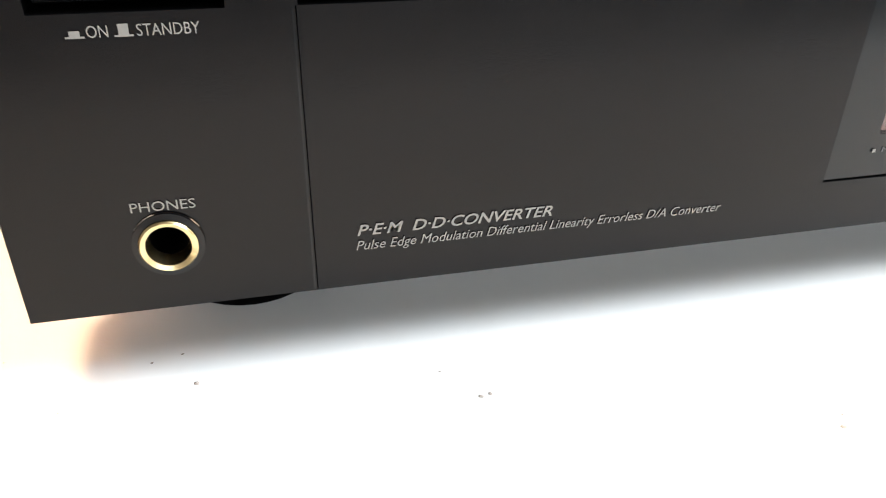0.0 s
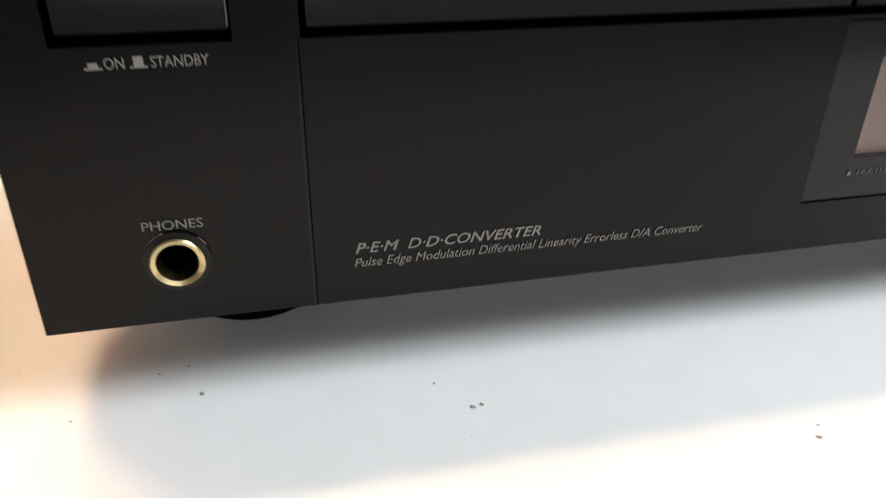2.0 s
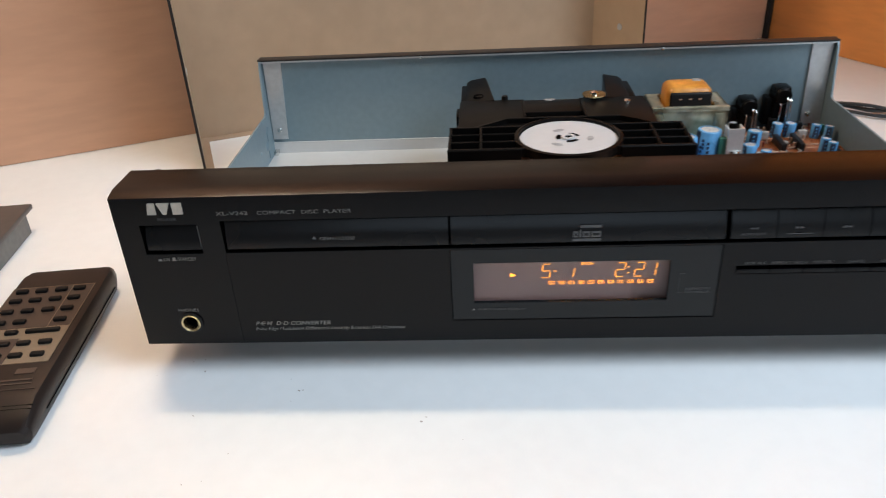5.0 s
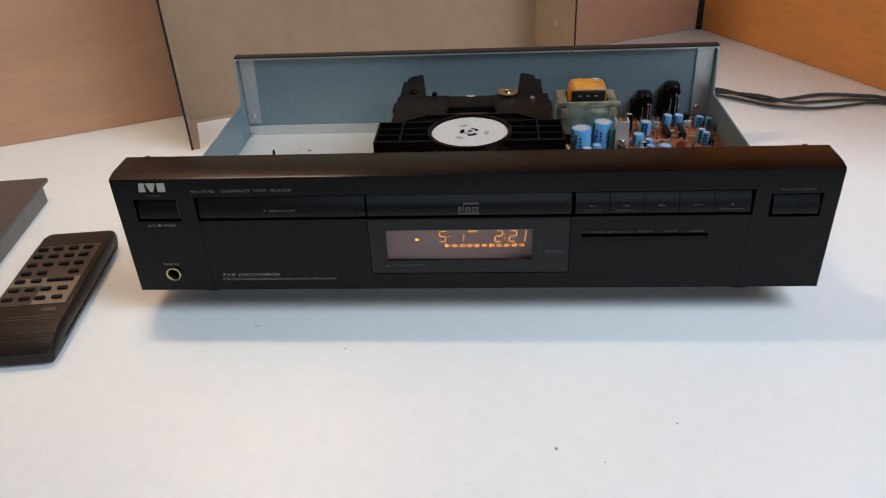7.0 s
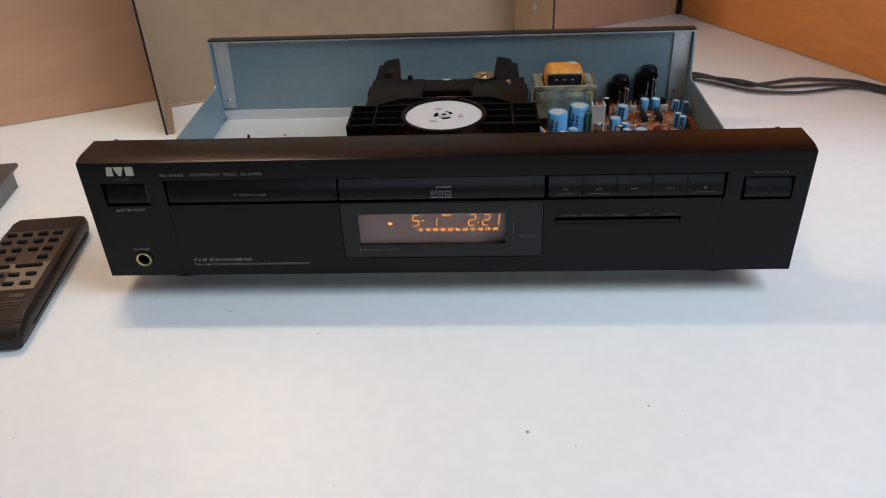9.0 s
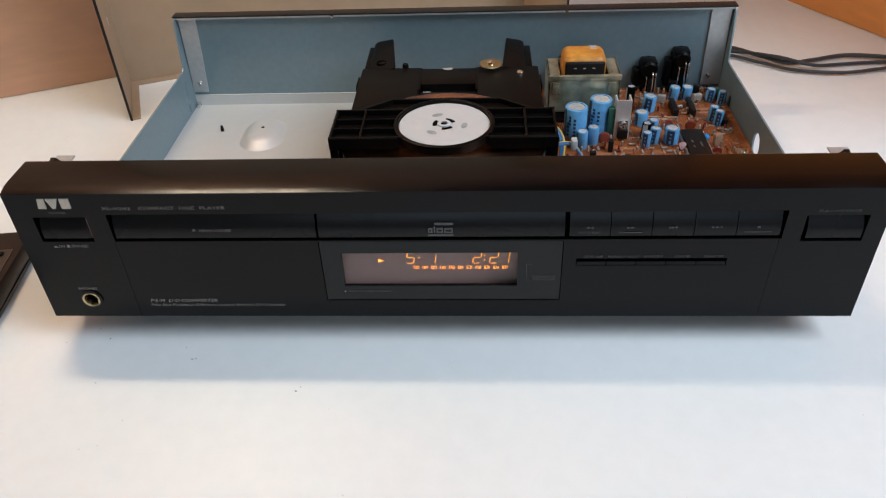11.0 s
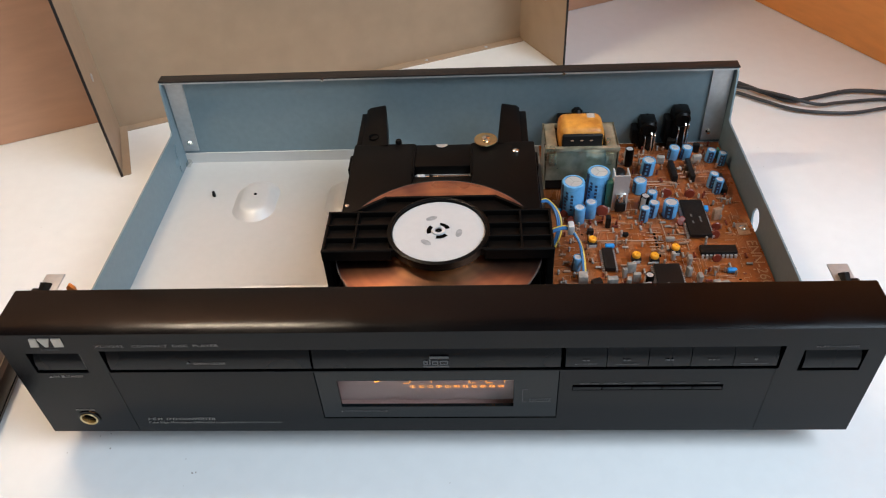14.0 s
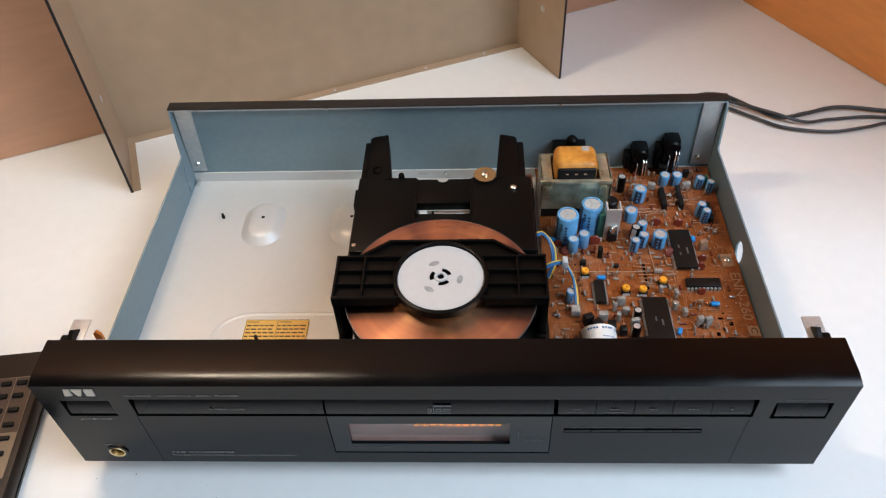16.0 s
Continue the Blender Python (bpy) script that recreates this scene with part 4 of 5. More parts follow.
for a0 in (0.3, 2.39, 4.49):
    vs, fs, n = [], [], 8
    for i in range(n + 1):
        a = a0 + 1.15 * i / n
        for r in (0.0042, 0.0068):
            vs.append((HUB[0] + r * math.cos(a), HUB[1] + r * math.sin(a), CZ - 0.0011))
    fs = [(2 * i, 2 * i + 1, 2 * i + 3, 2 * i + 2) for i in range(n)]
    plate.add(vs, fs, "gap")
plate.lathe((*HUB, CZ - 0.0034), [(0.0075, 0.0021), (0.0039, 0.0021), (0.0038, 0.0030), (0.0022, 0.0030), (0.0020, 0.0004), (0.0001, 0.0004)], "white", 32)
plate.lathe((*HUB, CZ - 0.0010), [(0.0019, 0), (0.0001, 0)], "gap", 20)
for a0 in (1.95, 4.10, 6.1):
    c = Vector((HUB[0] + 0.0118 * math.cos(a0), HUB[1] + 0.0118 * math.sin(a0), CZ - 0.00115))
    plate.lathe(c, [(0.0023, 0.0), (0.0001, 0.00005)], "smear", 16, turn=Matrix.Rotation(a0, 3, "Z") @ Matrix.Diagonal((0.8, 1.5, 1)))
part("clamp_plate", plate, transport, "round white clamp plate with black slots and grey marks")

DISC = (0.2180, 0.0842, 0.0815)
disc = thing("compact_disc", (0.2180, 0.0842, 0.0803), "copper-gleaming compact disc clamped in the transport", "compact disc")
part("disc_hub", Build().lathe(DISC, [(0.0075, 0.0), (0.0185, 0.0)], "rim", 64), disc, "clear hub ring")
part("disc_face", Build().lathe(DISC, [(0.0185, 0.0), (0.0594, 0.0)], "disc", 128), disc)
part("disc_edge", Build().lathe(DISC, [(0.0594, 0.0), (0.0600, -0.0001), (0.0600, -0.0012), (0.0075, -0.0012), (0.0075, 0.0)], "rim", 128), disc, "clear disc edge")
for x in (0.203, 0.2255):
    part("drawer_rail", Build().prism([(0.0370, 0.060), (0.0400, 0.060), (0.0400, 0.0855), (0.0385, 0.0880), (0.0370, 0.0860)], "x", x - 0.0008, x + 0.0008, "plastic"), transport)

# ---- circuit board ----
PZ = 0.0280
board_ob = part("circuit_board", Build().box(0.2880, 0.4262, 0.060, 0.2565, PZ - 0.0016, PZ, "pcb"), player, "brown circuit board crowded with parts")
for bx, by in ((0.295, 0.07), (0.420, 0.07), (0.420, 0.153), (0.295, 0.25), (0.42, 0.25), (0.35, 0.16)):
    part("standoff", Build().lathe((bx, by, FL), [(0.003, 0), (0.0025, PZ - 0.0016 - FL)], "zinc", 12), player)


def cap(x, y, r, h, lean=(0, 0), face=0.0, key="sleeve"):
    """A can capacitor: sleeve with a shrunk rim, a dark stripe and a bare scored top."""
    b = Build()
    t = Matrix.Rotation(radians(lean[0]), 3, "X") @ Matrix.Rotation(radians(lean[1]), 3, "Y")
    base = (x, y, PZ)
    b.lathe(base, [(r * 0.86, 0.0), (r, 0.0008), (r, h - 0.0010), (r * 0.94, h - 0.0002), (r * 0.74, h)], key, 24, turn=t)
    b.lathe(base, [(r * 0.74, h - 0.0003), (0.0001, h - 0.0003)], "alu", 24, turn=t)
    stripe = t @ Matrix.Rotation(radians(face), 3, "Z")
    b.lathe(base, [(r * 1.012, 0.0012), (r * 1.012, h - 0.0012), (r * 0.93, h - 0.00015)], "sleeve_dark" if key == "sleeve" else "alu", 8, turn=stripe, part=0.17)
    if key == "sleeve":
        mark = stripe @ Matrix.Rotation(radians(24), 3, "Z")
        for za, zb in ((0.16, 0.34), (0.46, 0.56), (0.68, 0.80)):
            b.lathe(base, [(r * 1.025, h * za), (r * 1.025, h * zb)], "sleeve", 3, turn=mark, part=0.045)
    for k in range(3):
        a = Vector((math.cos(k * 2.094), math.sin(k * 2.094), 0)) * r * 0.6
        n = Vector((-a.y, a.x, 0)).normalized() * r * 0.035
        z = Vector((0, 0, h - 0.0002))
        b.add([Vector(base) + t @ (z + v) for v in (n, a + n, a - n, -n)], [(0, 1, 2, 3)], "score")
    return b


CAPS = [  # x, y, radius, height, lean, stripe
    (0.3060, 0.1770, 0.0080, 0.0255, (0, 0), 150), (0.3235, 0.1865, 0.0080, 0.0265, (0, 2), 150),
    (0.3098, 0.1640, 0.0040, 0.0135, (0, 0), 150), (0.3180, 0.1690, 0.0040, 0.0140, (0, 0), 150),
    (0.3560, 0.1960, 0.0048, 0.0110, (0, 0), 200), (0.3615, 0.1800, 0.0035, 0.0130, (0, 0), 240),
    (0.3605, 0.1690, 0.0036, 0.0125, (0, 3), 240), (0.3540, 0.1640, 0.0033, 0.0120, (0, 2), 240),
    (0.3560, 0.1770, 0.0034, 0.0120, (0, 3), 240), (0.3725, 0.1690, 0.0050, 0.0125, (0, 0), 250),
    (0.3650, 0.2180, 0.0050, 0.0125, (0, 4), 250), (0.3870, 0.2360, 0.0040, 0.0110, (4, 3), 200),
    (0.3965, 0.2360, 0.0040, 0.0110, (4, 3), 200), (0.4135, 0.2320, 0.0034, 0.0105, (0, 5), 260),
    (0.4210, 0.2270, 0.0031, 0.0110, (0, 3), 250), (0.4080, 0.2010, 0.0033, 0.0120, (0, 5), 260),
    (0.4105, 0.1940, 0.0032, 0.0120, (0, 3), 255), (0.3035, 0.1170, 0.0031, 0.0110, (0, 3), 150),
    (0.3440, 0.0870, 0.0032, 0.0110, (0, 0), 150), (0.3470, 0.1010, 0.0030, 0.0100, (0, 0), 150),
]
def can_print(x, y, r, h):
    b = Build()
    for row, a0, n in ((0.30, -1.75, 5), (0.36, -2.35, 4), (0.70, -2.2, 3)):
        for k in range(n):
            a = a0
            z = PZ + h * (0.22 + 0.115 * k) if row < 0.6 else PZ + h * (0.55 + 0.1 * k)
            q = [(x + r * 1.006 * math.cos(a + d), y + r * 1.006 * math.sin(a + d), z + e) for d, e in ((-0.11, 0), (0.11, 0), (0.11, 0.0019), (-0.11, 0.0019))]
            b.add(q, [(0, 1, 2, 3)], "sleeve_dark")
    return b


for x, y, r, h in ((0.3060, 0.1770, 0.0080, 0.0255), (0.3235, 0.1865, 0.0080, 0.0265)):
    part("can_lettering", can_print(x, y, r, h), board_ob)
for x, y, r, h, lean, face in CAPS:
    dark = (x, y) in ((0.3440, 0.0870), (0.3470, 0.1010), (0.3560, 0.1770))
    part("capacitor", cap(x, y, r, h, lean, face - 32 if face > 180 else face, "plastic" if dark else "sleeve"), board_ob, "dark can capacitor" if dark else "sky-blue can capacitor")
part("capacitor", cap(0.3530, 0.2290, 0.0034, 0.0150, (0, 0), 150, "plastic"), board_ob, "dark can capacitor")


def chip(x0, x1, y0, y1, legs="y", h=0.0042):
    b = Build()
    b.box(x0, x1, y0, y1, PZ + 0.0012, PZ + h, "chip", 0.0005)
    if legs == "y":
        n = int((y1 - y0) / 0.00178)
        for i in range(n):
            y = y0 + (i + 0.5) * (y1 - y0) / n
            for xa, xb in ((x0 - 0.0014, x0), (x1, x1 + 0.0014)):
                b.box(xa, xb, y - 0.0004, y + 0.0004, PZ, PZ + 0.0024, "zinc")
    else:
        n = int((x1 - x0) / 0.00254)
        for i in range(n):
            x = x0 + (i + 0.5) * (x1 - x0) / n
            for ya, yb in ((y0 - 0.0014, y0), (y1, y1 + 0.0014)):
                b.box(x - 0.0007, x + 0.0007, ya, yb, PZ, PZ + 0.0024, "zinc")
    return b


for x0, x1, y0, y1, legs in ((0.3815, 0.3965, 0.1440, 0.1815, "y"), (0.3215, 0.3285, 0.1130, 0.1330, "y"), (0.3525, 0.3690, 0.0760, 0.1170, "y"),
                             (0.3850, 0.4085, 0.1265, 0.1340, "x"), (0.3805, 0.3865, 0.2060, 0.2260, "n"), (0.3935, 0.3990, 0.2060, 0.2280, "n"), (0.4130, 0.4180, 0.1900, 0.2090, "n")):
    if legs == "n":
        part("chip", Build().box(x0 + 0.001, x1 - 0.001, y0, y1, PZ, PZ + 0.0060, "chip", 0.0005), board_ob, "upright dark chip")
    else:
        part("chip", chip(x0, x1, y0, y1, legs), board_ob, "black chip with tinned legs")
for k, (x, y, w) in enumerate(((0.3855, 0.1640, 0.0030), (0.3855, 0.1570, 0.0030), (0.3910, 0.1600, 0.0060), (0.3585, 0.0980, 0.0040), (0.3625, 0.0950, 0.0050))):
    part("chip_marking", Build().box(x, x + 0.0012, y - w / 2, y + w / 2, PZ + 0.0042, PZ + 0.0043, "print_dim"), board_ob)

for x, y in ((0.3165, 0.1405), (0.3695, 0.1315), (0.3545, 0.1235), (0.3430, 0.1245)):
    b = Build().box(x - 0.0030, x + 0.0030, y - 0.0030, y + 0.0020, PZ, PZ + 0.0034, "chip", 0.0004)
    b.lathe((x, y + 0.0004, PZ + 0.0030), [(0.0027, 0), (0.0027, 0.0022), (0.0022, 0.0028), (0.0008, 0.0026), (0.0001, 0.0018)], "yellow", 18)
    b.box(x - 0.0024, x + 0.0024, y - 0.0032, y - 0.0029, PZ, PZ + 0.0022, "white")
    part("trimmer", b, board_ob, "yellow trimmer on a dark base")
for x, y, a, l in ((0.3275, 0.1365, 0, 0.0062), (0.4015, 0.1120, 0, 0.0062), (0.3735, 0.0890, 70, 0.0055), (0.4020, 0.0790, 0, 0.0065), (0.3775, 0.1735, 80, 0.0055), (0.3985, 0.1735, 80, 0.0055), (0.2975, 0.1745, 0, 0.0070)):
    t = Matrix.Translation((x, y, PZ + 0.0019)) @ Matrix.Rotation(radians(a), 4, "Z")
    part("blue_capacitor", Build().box(-l / 2, l / 2, -0.0016, 0.0016, -0.0016, 0.0016, "bright_blue", 0.0011, 3, t), board_ob)
for x, y, r in ((0.3045, 0.1625, 0.0034), (0.3265, 0.1715, 0.0044), (0.3790, 0.1600, 0.0036), (0.3745, 0.1905, 0.0038), (0.3905, 0.1895, 0.0038), (0.4010, 0.1540, 0.0034), (0.3985, 0.1460, 0.0034), (0.3945, 0.1230, 0.0030), (0.3000, 0.1700, 0.0030)):
    tilt = Matrix.Rotation(radians(random.uniform(-15, 15)), 3, "Y") @ Matrix.Rotation(radians(random.uniform(45, 85)), 3, "X")
    part("ceramic_capacitor", Build().lathe((x, y, PZ + r * 0.7), [(0.0001, -0.0009), (r * 0.8, -0.0008), (r, 0), (r * 0.8, 0.0008), (0.0001, 0.0009)], "ceramic", 18, turn=tilt), board_ob, "red-brown disc capacitor")
for x, y, w, d, h, key, a in ((0.3380, 0.1130, 0.0060, 0.0035, 0.0080, "film", 10), (0.3400, 0.1045, 0.0050, 0.0035, 0.0080, "film", 0), (0.3330, 0.1080, 0.0030, 0.0030, 0.0085, "film", 20), (0.3345, 0.1000, 0.0030, 0.0045, 0.0085, "film", 0),
                              (0.3445, 0.0955, 0.0060, 0.0035, 0.0085, "film", 5), (0.3240, 0.1000, 0.0065, 0.0045, 0.0095, "film", 0), (0.3140, 0.0975, 0.0065, 0.0055, 0.0090, "chip", 15), (0.3195, 0.0935, 0.0060, 0.0060, 0.0080, "chip", 30), (0.3290, 0.0920, 0.0055, 0.0065, 0.0085, "chip", 0), (0.3360, 0.0880, 0.0045, 0.0055, 0.0090, "chip", 0),
                              (0.3760, 0.1200, 0.0028, 0.0050, 0.0080, "film", 0), (0.3735, 0.1090, 0.0030, 0.0045, 0.0080, "film", 20), (0.3790, 0.1040, 0.0030, 0.0055, 0.0075, "film", 5), (0.3665, 0.1245, 0.0025, 0.0040, 0.0070, "film", 0), (0.3680, 0.1420, 0.0060, 0.0028, 0.0040, "film", 10),
                              (0.3870, 0.0955, 0.0045, 0.0040, 0.0095, "film", 15), (0.3930, 0.0955, 0.0050, 0.0040, 0.0080, "film", 10), (0.4035, 0.1640, 0.0060, 0.0040, 0.0095, "beige", 15), (0.3160, 0.1500, 0.0045, 0.0035, 0.0055, "chip", 5), (0.3395, 0.1480, 0.0040, 0.0030, 0.0035, "chip", 0),
                              (0.3290, 0.1580, 0.0035, 0.0060, 0.0090, "chip", 0), (0.3370, 0.2380, 0.0060, 0.0045, 0.0060, "film", 0), (0.4035, 0.2300, 0.0065, 0.0040, 0.0075, "film", 10), (0.3770, 0.2300, 0.0060, 0.0040, 0.0070, "film", -10), (0.3355, 0.1920, 0.0045, 0.0055, 0.0150, "green", 0), (0.3315, 0.1800, 0.0050, 0.0060, 0.0230, "green", 0),
                              (0.4200, 0.2350, 0.0020, 0.0050, 0.0090, "green", 0), (0.3400, 0.0790, 0.0260, 0.0060, 0.0050, "chip", 0), (0.3880, 0.2490, 0.0060, 0.0060, 0.0100, "chip", 0), (0.3720, 0.2480, 0.0050, 0.0070, 0.0120, "chip", 0), (0.4060, 0.2440, 0.0050, 0.0040, 0.0080, "chip", 0)):
    t = Matrix.Translation((x, y, PZ)) @ Matrix.Rotation(radians(a + random.uniform(-8, 8)), 4, "Z") @ Matrix.Rotation(radians(random.uniform(-7, 7)), 4, "X")
    part("film_capacitor" if key in ("film", "beige", "green") else "transistor", Build().box(-w * 0.5, w * 0.5, -d * 0.42, d * 0.42, 0.0006, h, key, 0.0007, 2, t), board_ob)

# heat sink with a riveted transistor
hs = Build()
hs.prism([(0.3335, 0.1755), (0.3440, 0.1755), (0.3440, 0.1850), (0.3430, 0.1850), (0.3430, 0.1766), (0.3345, 0.1766), (0.3345, 0.1850), (0.3335, 0.1850)], "z", PZ, PZ + 0.0300, "alu")
sink = part("heat_sink", hs, board_ob, "bent bare aluminium heat sink")
dev = Build().box(0.3355, 0.3425, 0.1715, 0.1753, PZ + 0.0020, PZ + 0.0090, "chip", 0.0004)
dev.box(0.3355, 0.3425, 0.1742, 0.1754, PZ + 0.0090, PZ + 0.0150, "chrome", 0.0003)
for z in (0.0105, 0.0130):
    dev.lathe((0.3390, 0.1742, PZ + z), [(0.0001, -0.0024), (0.0014, -0.0020), (0.0020, -0.0004), (0.0020, 0)], "chrome", 14, "y")
part("power_transistor", dev, board_ob)
for x, y in ((0.4190, 0.1535),):
    b = Build().box(x - 0.0040, x + 0.0040, y - 0.0060, y + 0.0060, PZ, PZ + 0.0006, "trace")
    b.lathe((x, y, PZ + 0.0006), [(0.0028, 0), (0.0026, 0.0010), (0.0012, 0.0020), (0.0001, 0.0021)], "chrome", 18)
    part("board_screw", b, board_ob, "bright screw on a tinned pad")

# jumpers, small resistors, solder eyes and silkscreen, too many to pick apart
rng = random.Random(7)
taken = [(0.285, 0.341, 0.19, 0.235), (0.380, 0.398, 0.142, 0.183), (0.320, 0.330, 0.111, 0.135), (0.351, 0.370, 0.074, 0.119), (0.384, 0.410, 0.124, 0.136)]


def free(x, y):
    return not any(a < x < b and c < y < d for a, b, c, d in taken)


wires, bits, eyes, tracks = Build(), Build(), Build(), Build()
# bundles of covered copper tracks that run side by side and turn together
for _ in range(150):
    x, y, n = rng.uniform(0.292, 0.415), rng.uniform(0.066, 0.248), rng.choice((1, 2, 3, 4, 5))
    pitch, wide, sx, sy = rng.choice((0.0009, 0.0012)), rng.choice((0.0003, 0.0004, 0.0006)), rng.choice((-1, 1)), rng.choice((-1, 1))
    la, lb = rng.uniform(0.004, 0.022), rng.uniform(0.003, 0.018)
    for k in range(n):
        o = k * pitch
        p, q, e = Vector((x, y + o)), Vector((x + sx * (la - o), y + o)), Vector((x + sx * (la - o), y + o + sy * lb))
        for u, v in ((p, q), (q, e)):
            xa, xb = sorted((min(max(u.x, 0.2890), 0.4250), min(max(v.x, 0.2890), 0.4250)))
            ya, yb = sorted((min(max(u.y, 0.0620), 0.2550), min(max(v.y, 0.0620), 0.2550)))
            h = PZ + 0.00005 + 0.00001 * rng.random()
            tracks.add([(xa - wide / 2, ya - wide / 2, h), (xb + wide / 2, ya - wide / 2, h), (xb + wide / 2, yb + wide / 2, h), (xa - wide / 2, yb + wide / 2, h)], [(0, 1, 2, 3)], "copper")
for _ in range(480):
    x, y = rng.uniform(0.291, 0.420), rng.uniform(0.070, 0.252)
    l = rng.choice((0.003, 0.004, 0.005, 0.007, 0.010))
    if not free(x, y) or not free(x + l, y):
        continue
    if rng.random() < 0.62:
        x1 = min(x + l, 0.424)
        wires.tube([(x, y, PZ), (x, y, PZ + 0.0009), (x1, y, PZ + 0.0009), (x1, y, PZ)], 0.00015, "trace", 4)
    else:
        wires.tube([(x, y, PZ), (x, y, PZ + 0.0009), (x, y + l, PZ + 0.0009), (x, y + l, PZ)], 0.00015, "trace", 4)
for _ in range(360):
    x, y = rng.uniform(0.291, 0.420), rng.uniform(0.070, 0.252)
    if not free(x, y):
        continue
    up = rng.random() < 0.5
    key = rng.choice(("beige", "beige", "beige", "film", "ceramic", "film"))
    if up:
        bits.lathe((x, y, PZ), [(0.0006, 0.0004), (0.0009, 0.0010), (0.0007, 0.0022), (0.0009, 0.0038), (0.0005, 0.0044), (0.0001, 0.0044)], key, 8)
    else:
        bits.lathe((x, y, PZ + 0.0011), [(0.0001, -0.0022), (0.0009, -0.0019), (0.0007, 0.0), (0.0009, 0.0019), (0.0001, 0.0022)], key, 8, rng.choice(("x", "y")))
for _ in range(420):
    x, y = rng.uniform(0.290, 0.424), rng.uniform(0.066, 0.254)
    r = rng.uniform(0.0004, 0.0009)
    eyes.lathe((x, y, PZ + 0.00015), [(r, 0), (0.0001, 0.0003)], rng.choice(("silk", "silk", "gap", "ceramic")), 8)
for _ in range(150):
    x, y = rng.uniform(0.290, 0.418), rng.uniform(0.066, 0.252)
    w, h = rng.choice(((0.0042, 0.0002), (0.0002, 0.0040), (0.0022, 0.0003), (0.007, 0.0002)))
    eyes.box(x, x + w, y, y + h, PZ + 0.0001, PZ + 0.0002, "silk")
for name, b in (("board_wiring", wires), ("resistor_scatter", bits), ("board_printing", eyes), ("board_track", tracks)):
    part(name, b, board_ob)["kind"] = "stuff"
lines = Build()
for pts in (((0.3640, 0.2020), (0.3665, 0.1430), (0.3790, 0.1430), (0.3790, 0.1330)), ((0.3050, 0.1435), (0.3640, 0.1430)), ((0.3480, 0.2035), (0.3770, 0.2040)), ((0.3480, 0.2070), (0.3770, 0.2075))):
    lines.tube([(x, y, PZ + 0.0005) for x, y in pts], 0.0004, "silk", 4)
part("printed_lines", lines, board_ob)
ladder = Build()
for i in range(7):
    y = 0.1270 + i * 0.0035
    ladder.box(0.3583, 0.3600, y, y + 0.0024, PZ + 0.0001, PZ + 0.0003, "gap")
    ladder.tube([(0.3540, y + 0.0028, PZ + 0.0008), (0.3640, y + 0.0028, PZ + 0.0008)], 0.00025, "trace", 4)
part("jumper_ladder", ladder, board_ob)
slots = Build()
for x, y, w, h in ((0.4030, 0.1010, 0.0032, 0.0016), (0.4090, 0.0965, 0.0026, 0.0030), (0.4040, 0.0925, 0.0030, 0.0018), (0.3990, 0.0880, 0.0024, 0.0030), (0.4070, 0.0850, 0.0050, 0.0016)):
    slots.box(x - w / 2, x + w / 2, y - h / 2, y + h / 2, PZ + 0.0001, PZ + 0.0002, "gap")
part("board_slots", slots, board_ob)
side = pose(0.4180, 0.1415, PZ + 0.0003, 0, 0, -90)
words("board_lettering", "ENN-260", board_ob, 0.0, 0.0420, 0.0, 0.0068, "silk", at=side)
part("letter_patch", Build().box(0.4190, 0.4262, 0.0865, 0.0945, PZ + 0.0001, PZ + 0.0003, "silk"), board_ob)
words("board_lettering", "C", board_ob, 0.0, 0.0050, 0.0, 0.0042, "chip", at=pose(0.4205, 0.0930, PZ + 0.0005, 0, 0, -90))

# flat ribbon arching over the front of the board
rib = Build()
vs, n = [], 20
for i in range(n + 1):
    a = math.pi * (-0.05 + 1.10 * i / n)
    for r, y in ((0.0112, 0.0870), (0.0112, 0.0690), (0.0107, 0.0690), (0.0107, 0.0870)):
        vs.append((0.3195 - r * math.cos(a), y - 0.004 * math.sin(a), 0.0335 + 1.15 * r * math.sin(a)))
fs = [(i * 4 + k, i * 4 + (k + 1) % 4, i * 4 + 4 + (k + 1) % 4, i * 4 + 4 + k) for i in range(n) for k in range(4)]
rib.add(vs, fs + [(0, 1, 2, 3), tuple(range(len(vs) - 4, len(vs)))], "ribbon")
for i in range(4, 17):
    if i % 5 == 4:
        continue
    a, r = math.pi * (-0.05 + 1.10 * (i + 0.5) / n), 0.01128
    for y0, y1 in ((0.0835, 0.0850), (0.0770, 0.0778)):
        if y0 < 0.08 and not 9 < i < 14:
            continue
        q = [(0.3195 - r * math.cos(a + d), y - 0.004 * math.sin(a), 0.0335 + 1.15 * r * math.sin(a + d)) for d, y in ((-0.06, y0), (0.06, y0), (0.06, y1), (-0.06, y1))]
        rib.add(q, [(0, 1, 2, 3)], "wire_blue")
part("ribbon_cable", rib, player, "white flat ribbon cable")
